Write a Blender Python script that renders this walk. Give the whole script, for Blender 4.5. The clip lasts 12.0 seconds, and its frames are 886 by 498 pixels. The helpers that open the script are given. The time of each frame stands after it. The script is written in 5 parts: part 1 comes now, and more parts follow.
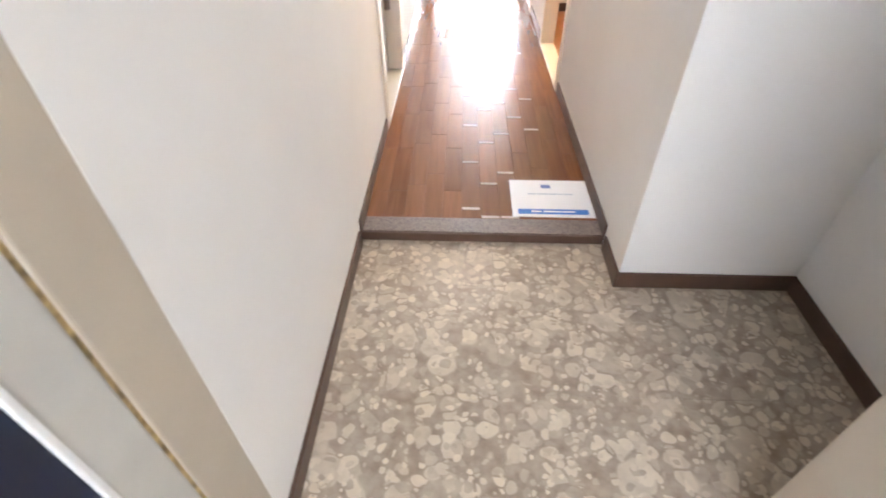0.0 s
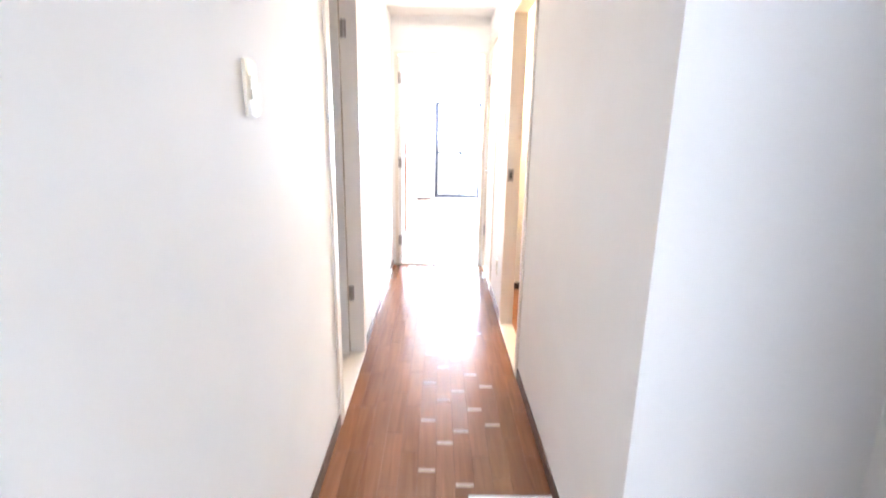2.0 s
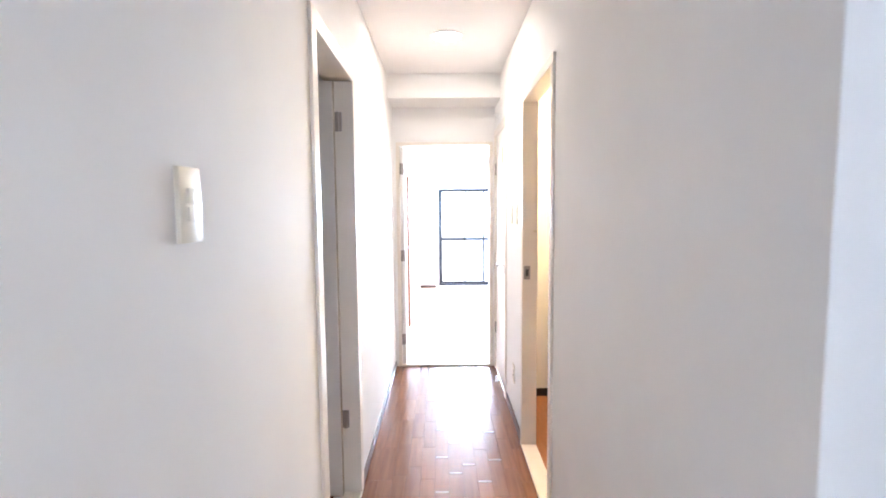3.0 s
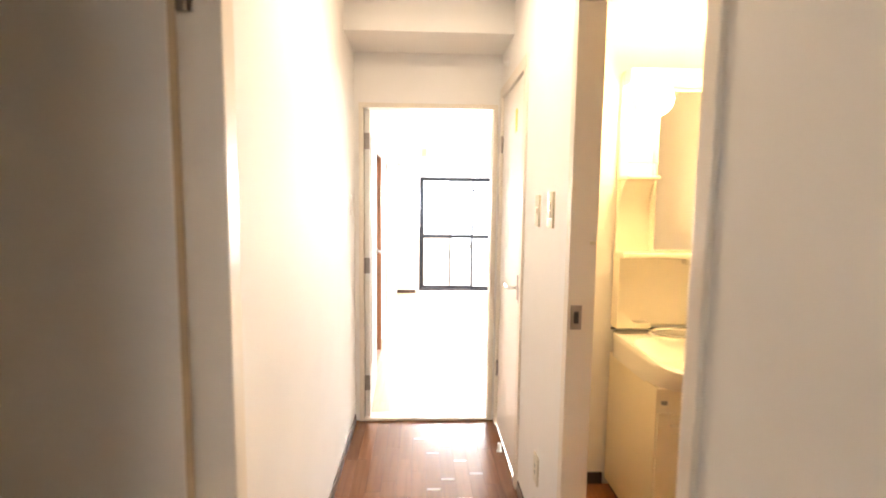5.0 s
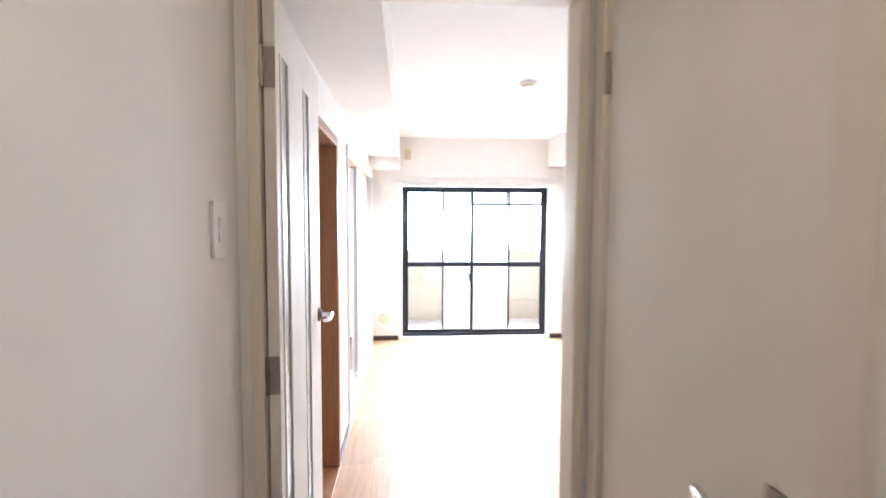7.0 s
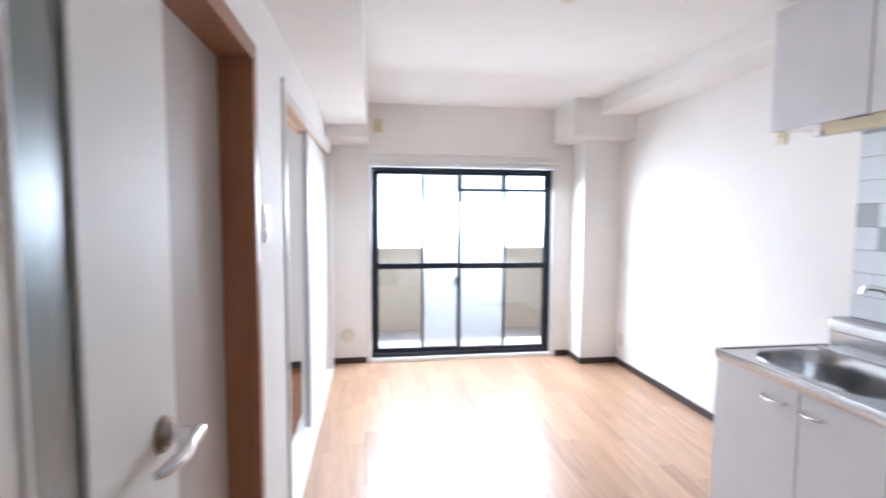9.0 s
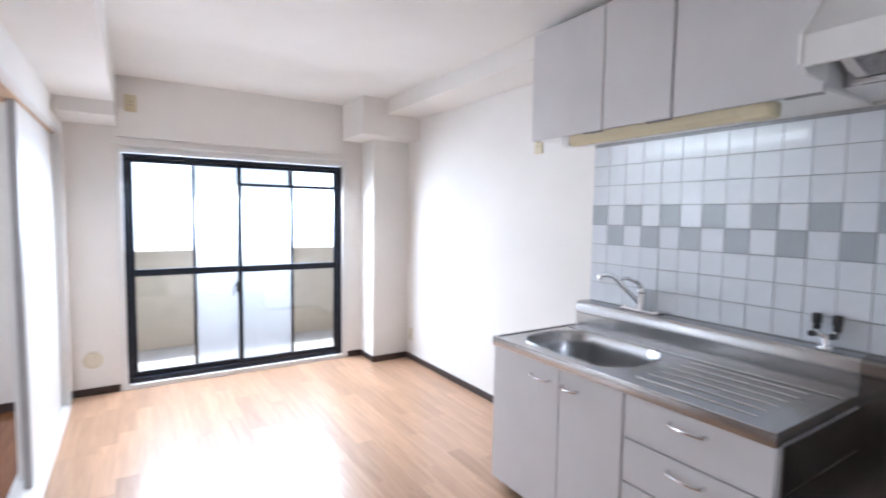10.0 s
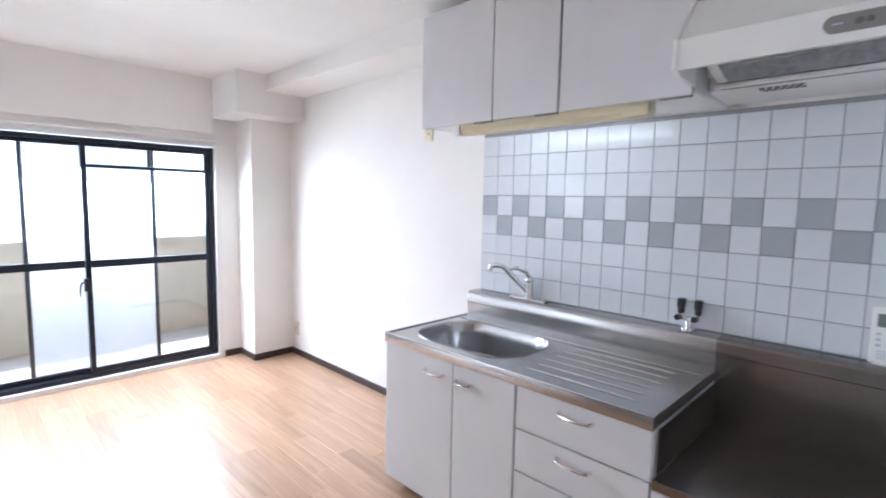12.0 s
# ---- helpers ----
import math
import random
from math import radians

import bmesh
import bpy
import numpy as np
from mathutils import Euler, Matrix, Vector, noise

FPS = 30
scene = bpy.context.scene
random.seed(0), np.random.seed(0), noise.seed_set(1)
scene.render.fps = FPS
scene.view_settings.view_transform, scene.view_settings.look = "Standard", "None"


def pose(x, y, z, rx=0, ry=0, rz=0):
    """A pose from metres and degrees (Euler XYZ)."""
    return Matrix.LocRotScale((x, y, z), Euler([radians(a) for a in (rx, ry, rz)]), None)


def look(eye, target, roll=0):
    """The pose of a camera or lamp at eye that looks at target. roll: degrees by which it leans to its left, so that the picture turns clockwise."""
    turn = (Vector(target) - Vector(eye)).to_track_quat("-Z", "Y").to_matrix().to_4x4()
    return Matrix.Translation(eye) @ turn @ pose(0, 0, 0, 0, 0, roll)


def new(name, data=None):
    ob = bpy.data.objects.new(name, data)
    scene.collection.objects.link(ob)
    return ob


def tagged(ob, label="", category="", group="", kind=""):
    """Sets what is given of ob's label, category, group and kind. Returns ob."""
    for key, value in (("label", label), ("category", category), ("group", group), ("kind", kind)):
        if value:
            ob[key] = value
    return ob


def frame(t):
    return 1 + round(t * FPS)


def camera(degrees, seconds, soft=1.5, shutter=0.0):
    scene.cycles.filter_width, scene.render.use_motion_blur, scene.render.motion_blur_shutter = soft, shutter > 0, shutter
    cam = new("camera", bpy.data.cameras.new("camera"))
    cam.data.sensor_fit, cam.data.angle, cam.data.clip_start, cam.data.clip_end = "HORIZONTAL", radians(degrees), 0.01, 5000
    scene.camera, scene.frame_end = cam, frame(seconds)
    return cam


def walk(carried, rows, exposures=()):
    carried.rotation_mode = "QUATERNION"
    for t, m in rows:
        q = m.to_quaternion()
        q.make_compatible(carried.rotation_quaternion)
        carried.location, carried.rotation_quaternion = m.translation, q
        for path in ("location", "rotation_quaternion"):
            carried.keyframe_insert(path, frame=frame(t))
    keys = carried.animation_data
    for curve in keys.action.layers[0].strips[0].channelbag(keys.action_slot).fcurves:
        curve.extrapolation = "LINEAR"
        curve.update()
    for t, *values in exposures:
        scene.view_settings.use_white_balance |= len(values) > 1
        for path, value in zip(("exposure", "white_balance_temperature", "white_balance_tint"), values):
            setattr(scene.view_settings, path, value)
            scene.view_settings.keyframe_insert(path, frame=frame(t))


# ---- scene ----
cam = camera(84.7, 12.0, soft=1.8, shutter=0.5)
PATH = [
    (0, (0.175, 0.326, 1.163), (0.112, 1.821, -0.163), -0.4),
    (0.5, (0.244, 0.325, 1.17), (0.269, 1.813, -0.167), 1.5),
    (1, (0.258, 0.364, 1.192), (0.271, 2.021, 0.07), 0.5),
    (1.5, (0.285, 0.439, 1.29), (0.307, 2.283, 0.517), 0.4),
    (2, (0.255, 0.519, 1.377), (0.277, 2.457, 0.884), 0.9),
    (2.5, (0.243, 0.684, 1.399), (0.279, 2.673, 1.185), 0.8),
    (3, (0.229, 0.912, 1.446), (0.236, 2.905, 1.279), -0.5),
    (5, (0.232, 2.213, 1.437), (0.316, 4.202, 1.239), 0.7),
    (5.5, (0.22, 2.616, 1.449), (0.349, 4.608, 1.328), 0.4),
    (6, (0.243, 3.095, 1.429), (0.386, 5.084, 1.266), 0.7),
    (6.5, (0.271, 3.576, 1.421), (0.393, 5.564, 1.239), 0.7),
    (6.7, (0.255, 3.763, 1.426), (0.423, 5.752, 1.292), 0.1),
    (8.3, (0.154, 4.979, 1.391), (0.114, 6.975, 1.276), 0.7),
    (8.5, (0.167, 5.07, 1.379), (0.124, 7.066, 1.261), 0.4),
    (9, (0.186, 5.237, 1.373), (0.475, 7.211, 1.229), 0.3),
    (9.5, (0.183, 5.32, 1.372), (0.922, 7.173, 1.233), -0.0),
    (10, (0.243, 5.348, 1.365), (1.315, 7.031, 1.226), 0.8),
    (10.5, (0.272, 5.361, 1.373), (1.584, 6.865, 1.245), 1.2),
    (11, (0.29, 5.37, 1.374), (1.727, 6.754, 1.233), 1.9),
    (11.5, (0.296, 5.37, 1.393), (1.769, 6.712, 1.223), 2.0),
    (12, (0.308, 5.436, 1.401), (1.727, 6.831, 1.2), 1.1),
]
EXPOSURES = [(0.0, 5.1, 6000, 10), (0.5, 5.6, 5950, 10), (1.0, 5.75, 5800, 10), (1.7, 5.55, 5600, 10), (2.5, 5.1, 5300, 10), (3.2, 4.85, 5300, 10), (5.0, 4.5, 6900, 10), (6.0, 3.8, 7000, 10), (6.7, 3.35, 6100, 10), (8.3, 2.6, 5650, 10), (9.5, 2.1, 5600, 10), (11.0, 2.05, 5600, 10), (12.0, 2.2, 5550, 10)]
LAMP_HALL, LAMP_WASH, TUBE_GLOW, BULB_GLOW, LAMP_WINDOW, LAMP_BEDROOM = 0.6, 0.55, 2.3, 1.6, 22.0, 12.0
walk(cam, [(t, look(eye, target, roll)) for t, eye, target, roll in PATH], EXPOSURES)

# ---- light ----
world = bpy.data.worlds.new("world")
world.use_nodes = True
scene.world = world
sky = world.node_tree.nodes.new("ShaderNodeTexSky")
sky.sky_type, sky.sun_disc = "NISHITA", False
sky.sun_elevation, sky.sun_rotation = radians(66), radians(0)
sky.air_density, sky.dust_density, sky.ozone_density = 1.0, 1.0, 1.0
back = world.node_tree.nodes["Background"]
back.inputs[1].default_value = 0.15
world.node_tree.links.new(sky.outputs[0], back.inputs[0])

sun = new("sun", bpy.data.lights.new("sun", "SUN"))
sun.data.energy, sun.data.angle, sun.data.color = 3.0, radians(0.6), (1.0, 0.95, 0.88)
sun.matrix_world = look((1.6, 4.45, 10), (1.0, 0, 0))


def point_lamp(name, place, watts, colour, size):
    lamp = new(name, bpy.data.lights.new(name, "POINT"))
    lamp.data.energy, lamp.data.color, lamp.data.shadow_soft_size = watts, colour, size
    lamp.location = place
    return lamp


def area_lamp(name, eye, target, watts, colour, sx, sy, spread=math.pi):
    lamp = new(name, bpy.data.lights.new(name, "AREA"))
    lamp.data.shape, lamp.data.size, lamp.data.size_y = "RECTANGLE", sx, sy
    lamp.data.energy, lamp.data.color = watts, colour
    lamp.data.spread = spread
    lamp.matrix_world = look(eye, target)
    return lamp


CEIL_HALL, CEIL_ROOM, CEIL_WASH = 2.52, 2.345, 2.2
area_lamp("downlight_glow", (0.275, 4.05, CEIL_HALL - 0.012), (0.275, 4.05, 0), LAMP_HALL, (1.0, 0.8, 0.6), 0.12, 0.12)
area_lamp("window_daylight", (1.03, 9.87, 1.445), (1.03, 0, -8.6), LAMP_WINDOW, (0.93, 0.96, 1.0), 1.62, 0.66, radians(165))
area_lamp("bedroom_daylight", (-1.75, 9.58, 1.2), (-1.75, 0, -3), LAMP_BEDROOM, (0.93, 0.96, 1.0), 1.4, 1.2)
point_lamp("vanity_bulb_glow_a", (1.25, 4.27, 1.89), LAMP_WASH, (1.0, 0.64, 0.30), 0.05)
point_lamp("vanity_bulb_glow_b", (1.73, 4.27, 1.89), LAMP_WASH, (1.0, 0.64, 0.30), 0.05)


# ---- materials ----
def material(name, colour, rough=0.5, metal=0.0, noise_scale=0.0, vary=0.06, bump=0.0, fine=0.0, spec=0.5):
    m = bpy.data.materials.new(name)
    m.use_nodes = True
    nt = m.node_tree
    b = nt.nodes["Principled BSDF"]
    b.inputs["Base Color"].default_value = (*colour, 1)
    b.inputs["Roughness"].default_value = rough
    b.inputs["Metallic"].default_value = metal
    b.inputs["Specular IOR Level"].default_value = spec
    if noise_scale:
        co = nt.nodes.new("ShaderNodeTexCoord")
        n = nt.nodes.new("ShaderNodeTexNoise")
        n.inputs["Scale"].default_value, n.inputs["Detail"].default_value = noise_scale, 5
        nt.links.new(co.outputs["Object"], n.inputs["Vector"])
        r = nt.nodes.new("ShaderNodeValToRGB")
        r.color_ramp.elements[0].position, r.color_ramp.elements[1].position = 0.3, 0.7
        r.color_ramp.elements[0].color = (*[c * (1 - vary) for c in colour], 1)
        r.color_ramp.elements[1].color = (*[min(1, c * (1 + vary)) for c in colour], 1)
        nt.links.new(n.outputs[0], r.inputs[0])
        nt.links.new(r.outputs[0], b.inputs["Base Color"])
        if bump:
            f = nt.nodes.new("ShaderNodeTexNoise")
            f.inputs["Scale"].default_value, f.inputs["Detail"].default_value = fine or noise_scale * 8, 3
            nt.links.new(co.outputs["Object"], f.inputs["Vector"])
            bp = nt.nodes.new("ShaderNodeBump")
            bp.inputs["Strength"].default_value, bp.inputs["Distance"].default_value = bump, 0.002
            nt.links.new(f.outputs[0], bp.inputs["Height"])
            nt.links.new(bp.outputs[0], b.inputs["Normal"])
    return m


def wood(name, dark, light, rough, along=1, scale=1.0, spec=0.5):
    """Wood with grain along one axis of the object, and a tone of its own for each piece."""
    m = bpy.data.materials.new(name)
    m.use_nodes = True
    nt, L = m.node_tree, m.node_tree.links.new
    b = nt.nodes["Principled BSDF"]
    co = nt.nodes.new("ShaderNodeTexCoord")
    info = nt.nodes.new("ShaderNodeObjectInfo")
    off = nt.nodes.new("ShaderNodeVectorMath")
    off.operation = "MULTIPLY_ADD"
    off.inputs[1].default_value = (7, 7, 7)
    rnd = nt.nodes.new("ShaderNodeCombineXYZ")
    for i in range(3):
        L(info.outputs["Random"], rnd.inputs[i])
    L(rnd.outputs[0], off.inputs[0])
    L(co.outputs["Object"], off.inputs[2])
    mp = nt.nodes.new("ShaderNodeMapping")
    mp.inputs["Scale"].default_value = [scale * (1.6 if i == along else 26) for i in range(3)]
    L(off.outputs[0], mp.inputs["Vector"])
    n = nt.nodes.new("ShaderNodeTexNoise")
    n.inputs["Scale"].default_value, n.inputs["Detail"].default_value, n.inputs["Distortion"].default_value = 1.6, 8, 0.6
    L(mp.outputs[0], n.inputs["Vector"])
    r = nt.nodes.new("ShaderNodeValToRGB")
    r.color_ramp.elements[0].position, r.color_ramp.elements[1].position = 0.28, 0.74
    r.color_ramp.elements[0].color, r.color_ramp.elements[1].color = (*dark, 1), (*light, 1)
    L(n.outputs[0], r.inputs[0])
    h = nt.nodes.new("ShaderNodeHueSaturation")
    ma = nt.nodes.new("ShaderNodeMapRange")
    ma.inputs["To Min"].default_value, ma.inputs["To Max"].default_value = 0.84, 1.13
    L(info.outputs["Random"], ma.inputs["Value"])
    L(ma.outputs[0], h.inputs["Value"])
    L(r.outputs[0], h.inputs["Color"])
    L(h.outputs[0], b.inputs["Base Color"])
    b.inputs["Roughness"].default_value = rough
    b.inputs["Specular IOR Level"].default_value = spec
    bp = nt.nodes.new("ShaderNodeBump")
    bp.inputs["Strength"].default_value, bp.inputs["Distance"].default_value = 0.12, 0.001
    L(n.outputs[0], bp.inputs["Height"])
    L(bp.outputs[0], b.inputs["Normal"])
    return m


def pebble_vinyl():
    """Grey-brown sheet with printed pale stone chips of two sizes."""
    m = bpy.data.materials.new("pebble_print")
    m.use_nodes = True
    nt, L = m.node_tree, m.node_tree.links.new
    b = nt.nodes["Principled BSDF"]
    co = nt.nodes.new("ShaderNodeTexCoord")
    warp = nt.nodes.new("ShaderNodeTexNoise")
    warp.inputs["Scale"].default_value = 9
    L(co.outputs["Object"], warp.inputs["Vector"])
    add = nt.nodes.new("ShaderNodeVectorMath")
    add.operation = "MULTIPLY_ADD"
    add.inputs[1].default_value = (0.06, 0.05, 0.0)
    L(warp.outputs["Color"], add.inputs[0])
    L(co.outputs["Object"], add.inputs[2])
    base = nt.nodes.new("ShaderNodeTexNoise")
    base.inputs["Scale"].default_value, base.inputs["Detail"].default_value = 30, 6
    L(co.outputs["Object"], base.inputs["Vector"])
    br = nt.nodes.new("ShaderNodeValToRGB")
    br.color_ramp.elements[0].position, br.color_ramp.elements[1].position = 0.3, 0.7
    br.color_ramp.elements[0].color, br.color_ramp.elements[1].color = (0.27, 0.21, 0.158, 1), (0.42, 0.35, 0.272, 1)
    L(base.outputs[0], br.inputs[0])
    last = br.outputs[0]
    for scale, edge, keep, strength in ((10, 0.02, 0.40, 0.6), (19, 0.03, 0.36, 0.8), (31, 0.04, 0.42, 0.9), (52, 0.05, 0.60, 0.95)):
        cell = nt.nodes.new("ShaderNodeTexVoronoi")
        cell.inputs["Scale"].default_value = scale
        L(add.outputs[0], cell.inputs["Vector"])
        edges = nt.nodes.new("ShaderNodeTexVoronoi")
        edges.feature = "DISTANCE_TO_EDGE"
        edges.inputs["Scale"].default_value = scale
        L(add.outputs[0], edges.inputs["Vector"])
        # rounded stones: away from the cell's edge and near its middle
        disc = nt.nodes.new("ShaderNodeMath")
        disc.operation = "SUBTRACT"
        disc.inputs[0].default_value = 0.58
        L(cell.outputs["Distance"], disc.inputs[1])
        rim = nt.nodes.new("ShaderNodeMath")
        rim.operation = "SMOOTH_MIN"
        rim.inputs[2].default_value = 0.05
        L(edges.outputs["Distance"], rim.inputs[0])
        L(disc.outputs[0], rim.inputs[1])
        sep = nt.nodes.new("ShaderNodeSeparateColor")
        L(cell.outputs["Color"], sep.inputs[0])
        pick = nt.nodes.new("ShaderNodeMath")
        pick.operation = "GREATER_THAN"
        pick.inputs[1].default_value = keep
        L(sep.outputs[0], pick.inputs[0])
        inside = nt.nodes.new("ShaderNodeMapRange")
        inside.inputs["From Min"].default_value, inside.inputs["From Max"].default_value = edge, edge + 0.05
        L(rim.outputs[0], inside.inputs["Value"])
        both = nt.nodes.new("ShaderNodeMath")
        both.operation = "MULTIPLY"
        L(pick.outputs[0], both.inputs[0])
        L(inside.outputs[0], both.inputs[1])
        amount = nt.nodes.new("ShaderNodeMath")
        amount.operation = "MULTIPLY"
        amount.inputs[1].default_value = strength
        L(both.outputs[0], amount.inputs[0])
        tone = nt.nodes.new("ShaderNodeValToRGB")
        tone.color_ramp.elements[0].color, tone.color_ramp.elements[1].color = (0.25, 0.195, 0.145, 1), (0.68, 0.595, 0.475, 1)
        mixv = nt.nodes.new("ShaderNodeMath")
        mixv.operation = "MULTIPLY_ADD"
        mixv.inputs[1].default_value = 0.55
        L(base.outputs[0], mixv.inputs[0])
        half = nt.nodes.new("ShaderNodeMath")
        half.operation = "MULTIPLY"
        half.inputs[1].default_value = 0.75
        L(sep.outputs[1], half.inputs[0])
        L(half.outputs[0], mixv.inputs[2])
        L(mixv.outputs[0], tone.inputs[0])
        mx = nt.nodes.new("ShaderNodeMix")
        mx.data_type = "RGBA"
        L(amount.outputs[0], mx.inputs["Factor"])
        L(last, mx.inputs["A"])
        L(tone.outputs[0], mx.inputs["B"])
        last = mx.outputs["Result"]
    L(last, b.inputs["Base Color"])
    b.inputs["Roughness"].default_value = 0.32
    return m


def granite():
    m = material("granite", (0.26, 0.2, 0.17), 0.45, 0, 60, 0.25)
    nt = m.node_tree
    v = nt.nodes.new("ShaderNodeTexVoronoi")
    v.inputs["Scale"].default_value = 220
    co = nt.nodes.new("ShaderNodeTexCoord")
    nt.links.new(co.outputs["Object"], v.inputs["Vector"])
    sep = nt.nodes.new("ShaderNodeSeparateColor")
    nt.links.new(v.outputs["Color"], sep.inputs[0])
    r = nt.nodes.new("ShaderNodeValToRGB")
    for p, c in ((0.0, (0.085, 0.06, 0.05)), (1.0, (0.215, 0.165, 0.14))):
        r.color_ramp.elements[int(p)].color = (*c, 1)
    mid = r.color_ramp.elements.new(0.3)
    mid.color = (0.15, 0.108, 0.09, 1)
    nt.links.new(sep.outputs[0], r.inputs[0])
    nt.links.new(r.outputs[0], nt.nodes["Principled BSDF"].inputs["Base Color"])
    return m


def brushed(name, colour, rough):
    return material(name, colour, rough, 1.0, 2.5, 0.03)


def glass(name, colour, rough, see):
    """Thin glass: mostly clear, with a gloss on it; see is the share that passes straight on."""
    m = bpy.data.materials.new(name)
    m.use_nodes = True
    nt, L = m.node_tree, m.node_tree.links.new
    out = nt.nodes["Material Output"]
    nt.nodes.remove(nt.nodes["Principled BSDF"])
    clear = nt.nodes.new("ShaderNodeBsdfTransparent")
    clear.inputs[0].default_value = (*colour, 1)
    gloss = nt.nodes.new("ShaderNodeBsdfGlossy")
    gloss.inputs["Roughness"].default_value = rough
    mx = nt.nodes.new("ShaderNodeMixShader")
    mx.inputs[0].default_value = 1 - see
    L(clear.outputs[0], mx.inputs[1])
    L(gloss.outputs[0], mx.inputs[2])
    L(mx.outputs[0], out.inputs[0])
    return m


def frosted(name, colour, share):
    """Translucent sheet: share of the light is scattered, the rest goes straight through."""
    m = bpy.data.materials.new(name)
    m.use_nodes = True
    nt, L = m.node_tree, m.node_tree.links.new
    out = nt.nodes["Material Output"]
    nt.nodes.remove(nt.nodes["Principled BSDF"])
    clear = nt.nodes.new("ShaderNodeBsdfTransparent")
    tr = nt.nodes.new("ShaderNodeBsdfTranslucent")
    di = nt.nodes.new("ShaderNodeBsdfDiffuse")
    for node in (tr, di):
        node.inputs[0].default_value = (*colour, 1)
    a, c = nt.nodes.new("ShaderNodeMixShader"), nt.nodes.new("ShaderNodeMixShader")
    a.inputs[0].default_value, c.inputs[0].default_value = 0.5, share
    L(tr.outputs[0], a.inputs[1])
    L(di.outputs[0], a.inputs[2])
    L(clear.outputs[0], c.inputs[1])
    L(a.outputs[0], c.inputs[2])
    L(c.outputs[0], out.inputs[0])
    return m


def door_glass(name, tint, rough):
    """Dark tinted glass strip whose gloss grows towards glancing angles."""
    m = bpy.data.materials.new(name)
    m.use_nodes = True
    nt, L = m.node_tree, m.node_tree.links.new
    nt.nodes.remove(nt.nodes["Principled BSDF"])
    clear = nt.nodes.new("ShaderNodeBsdfTransparent")
    clear.inputs[0].default_value = (*tint, 1)
    gloss = nt.nodes.new("ShaderNodeBsdfGlossy")
    gloss.inputs["Roughness"].default_value = rough
    facing = nt.nodes.new("ShaderNodeLayerWeight")
    facing.inputs["Blend"].default_value = 0.5
    bend = nt.nodes.new("ShaderNodeMath")
    bend.operation = "POWER"
    bend.inputs[1].default_value = 2.6
    L(facing.outputs["Facing"], bend.inputs[0])
    mx = nt.nodes.new("ShaderNodeMixShader")
    L(bend.outputs[0], mx.inputs[0])
    L(clear.outputs[0], mx.inputs[1])
    L(gloss.outputs[0], mx.inputs[2])
    L(mx.outputs[0], nt.nodes["Material Output"].inputs[0])
    return m


def glow(name, colour, strength):
    m = material(name, (0.8, 0.8, 0.8), 0.4)
    b = m.node_tree.nodes["Principled BSDF"]
    b.inputs["Emission Color"].default_value, b.inputs["Emission Strength"].default_value = (*colour, 1), strength
    return m


PAPER = material("white_wallpaper", (0.80, 0.775, 0.74), 0.75, 0, 3, 0.02, 0.14, 420, 0.3)
CEILING = material("white_ceiling_paper", (0.80, 0.78, 0.75), 0.85, 0, 3, 0.02, 0.14, 380, 0.2)
CREAM = material("cream_painted_wood", (0.72, 0.65, 0.55), 0.4, 0, 5, 0.03)
DOORPAINT = material("cream_door_sheet", (0.74, 0.69, 0.62), 0.3, 0, 4, 0.03)
LEAFSHEET = material("matt_door_sheet", (0.70, 0.665, 0.62), 0.6, 0, 4, 0.03, 0.1, 300, 0.3)
WHITEFRAME = material("white_frame_sheet", (0.74, 0.73, 0.71), 0.4, 0, 5, 0.03)
BASE = material("dark_brown_skirting", (0.045, 0.03, 0.026), 0.4, 0, 12, 0.15)
BASE_HALL = material("brown_skirting", (0.095, 0.052, 0.034), 0.4, 0, 12, 0.2)
HALLWOOD = wood("reddish_brown_floor", (0.15, 0.058, 0.023), (0.24, 0.10, 0.042), 0.2)
ROOMWOOD = wood("light_oak_floor", (0.40, 0.24, 0.14), (0.56, 0.355, 0.225), 0.3, spec=0.85)
JAMBWOOD = wood("brown_frame_wood", (0.24, 0.10, 0.045), (0.36, 0.17, 0.085), 0.45, 2)
PALEWOOD = wood("pale_track_wood", (0.45, 0.28, 0.16), (0.62, 0.42, 0.26), 0.5)
# pale bar across the near end of some central planks
PALEEND = material("pale_plank_end", (0.56, 0.46, 0.39), 0.22, 0, 90, 0.2)
GROOVE = material("floor_joint", (0.17, 0.07, 0.033), 0.8)
GROOVE_LIGHT = material("light_floor_joint", (0.40, 0.22, 0.12), 0.8)
PEBBLE = pebble_vinyl()
SHEETBED = material("sheet_joint", (0.27, 0.22, 0.175), 0.8)
GRANITE = granite()
STEEL = brushed("stainless_steel", (0.47, 0.47, 0.475), 0.24)
# steel copy whose colour is darkened for the dark reflections round the hob
STEEL_DARKENED = brushed("darkened_stainless_steel", (0.27, 0.25, 0.24), 0.2)
CHROME = material("chrome", (0.75, 0.75, 0.76), 0.12, 1.0, 8, 0.04)
BRASSY = material("hinge_steel", (0.30, 0.26, 0.23), 0.38, 1.0, 30, 0.1)
UNIT = material("pale_grey_unit_sheet", (0.62, 0.605, 0.61), 0.42, 0, 6, 0.025)
TILE = material("white_glazed_tile", (0.63, 0.65, 0.68), 0.12, 0, 4, 0.04)
TILE_GREY = material("grey_glazed_tile", (0.36, 0.385, 0.41), 0.12, 0, 4, 0.05)
GROUT = material("grey_grout", (0.30, 0.30, 0.30), 0.9, 0, 60, 0.1)
FRAME = material("dark_bronze_aluminium", (0.016, 0.020, 0.030), 0.35, 0.4, 20, 0.1)
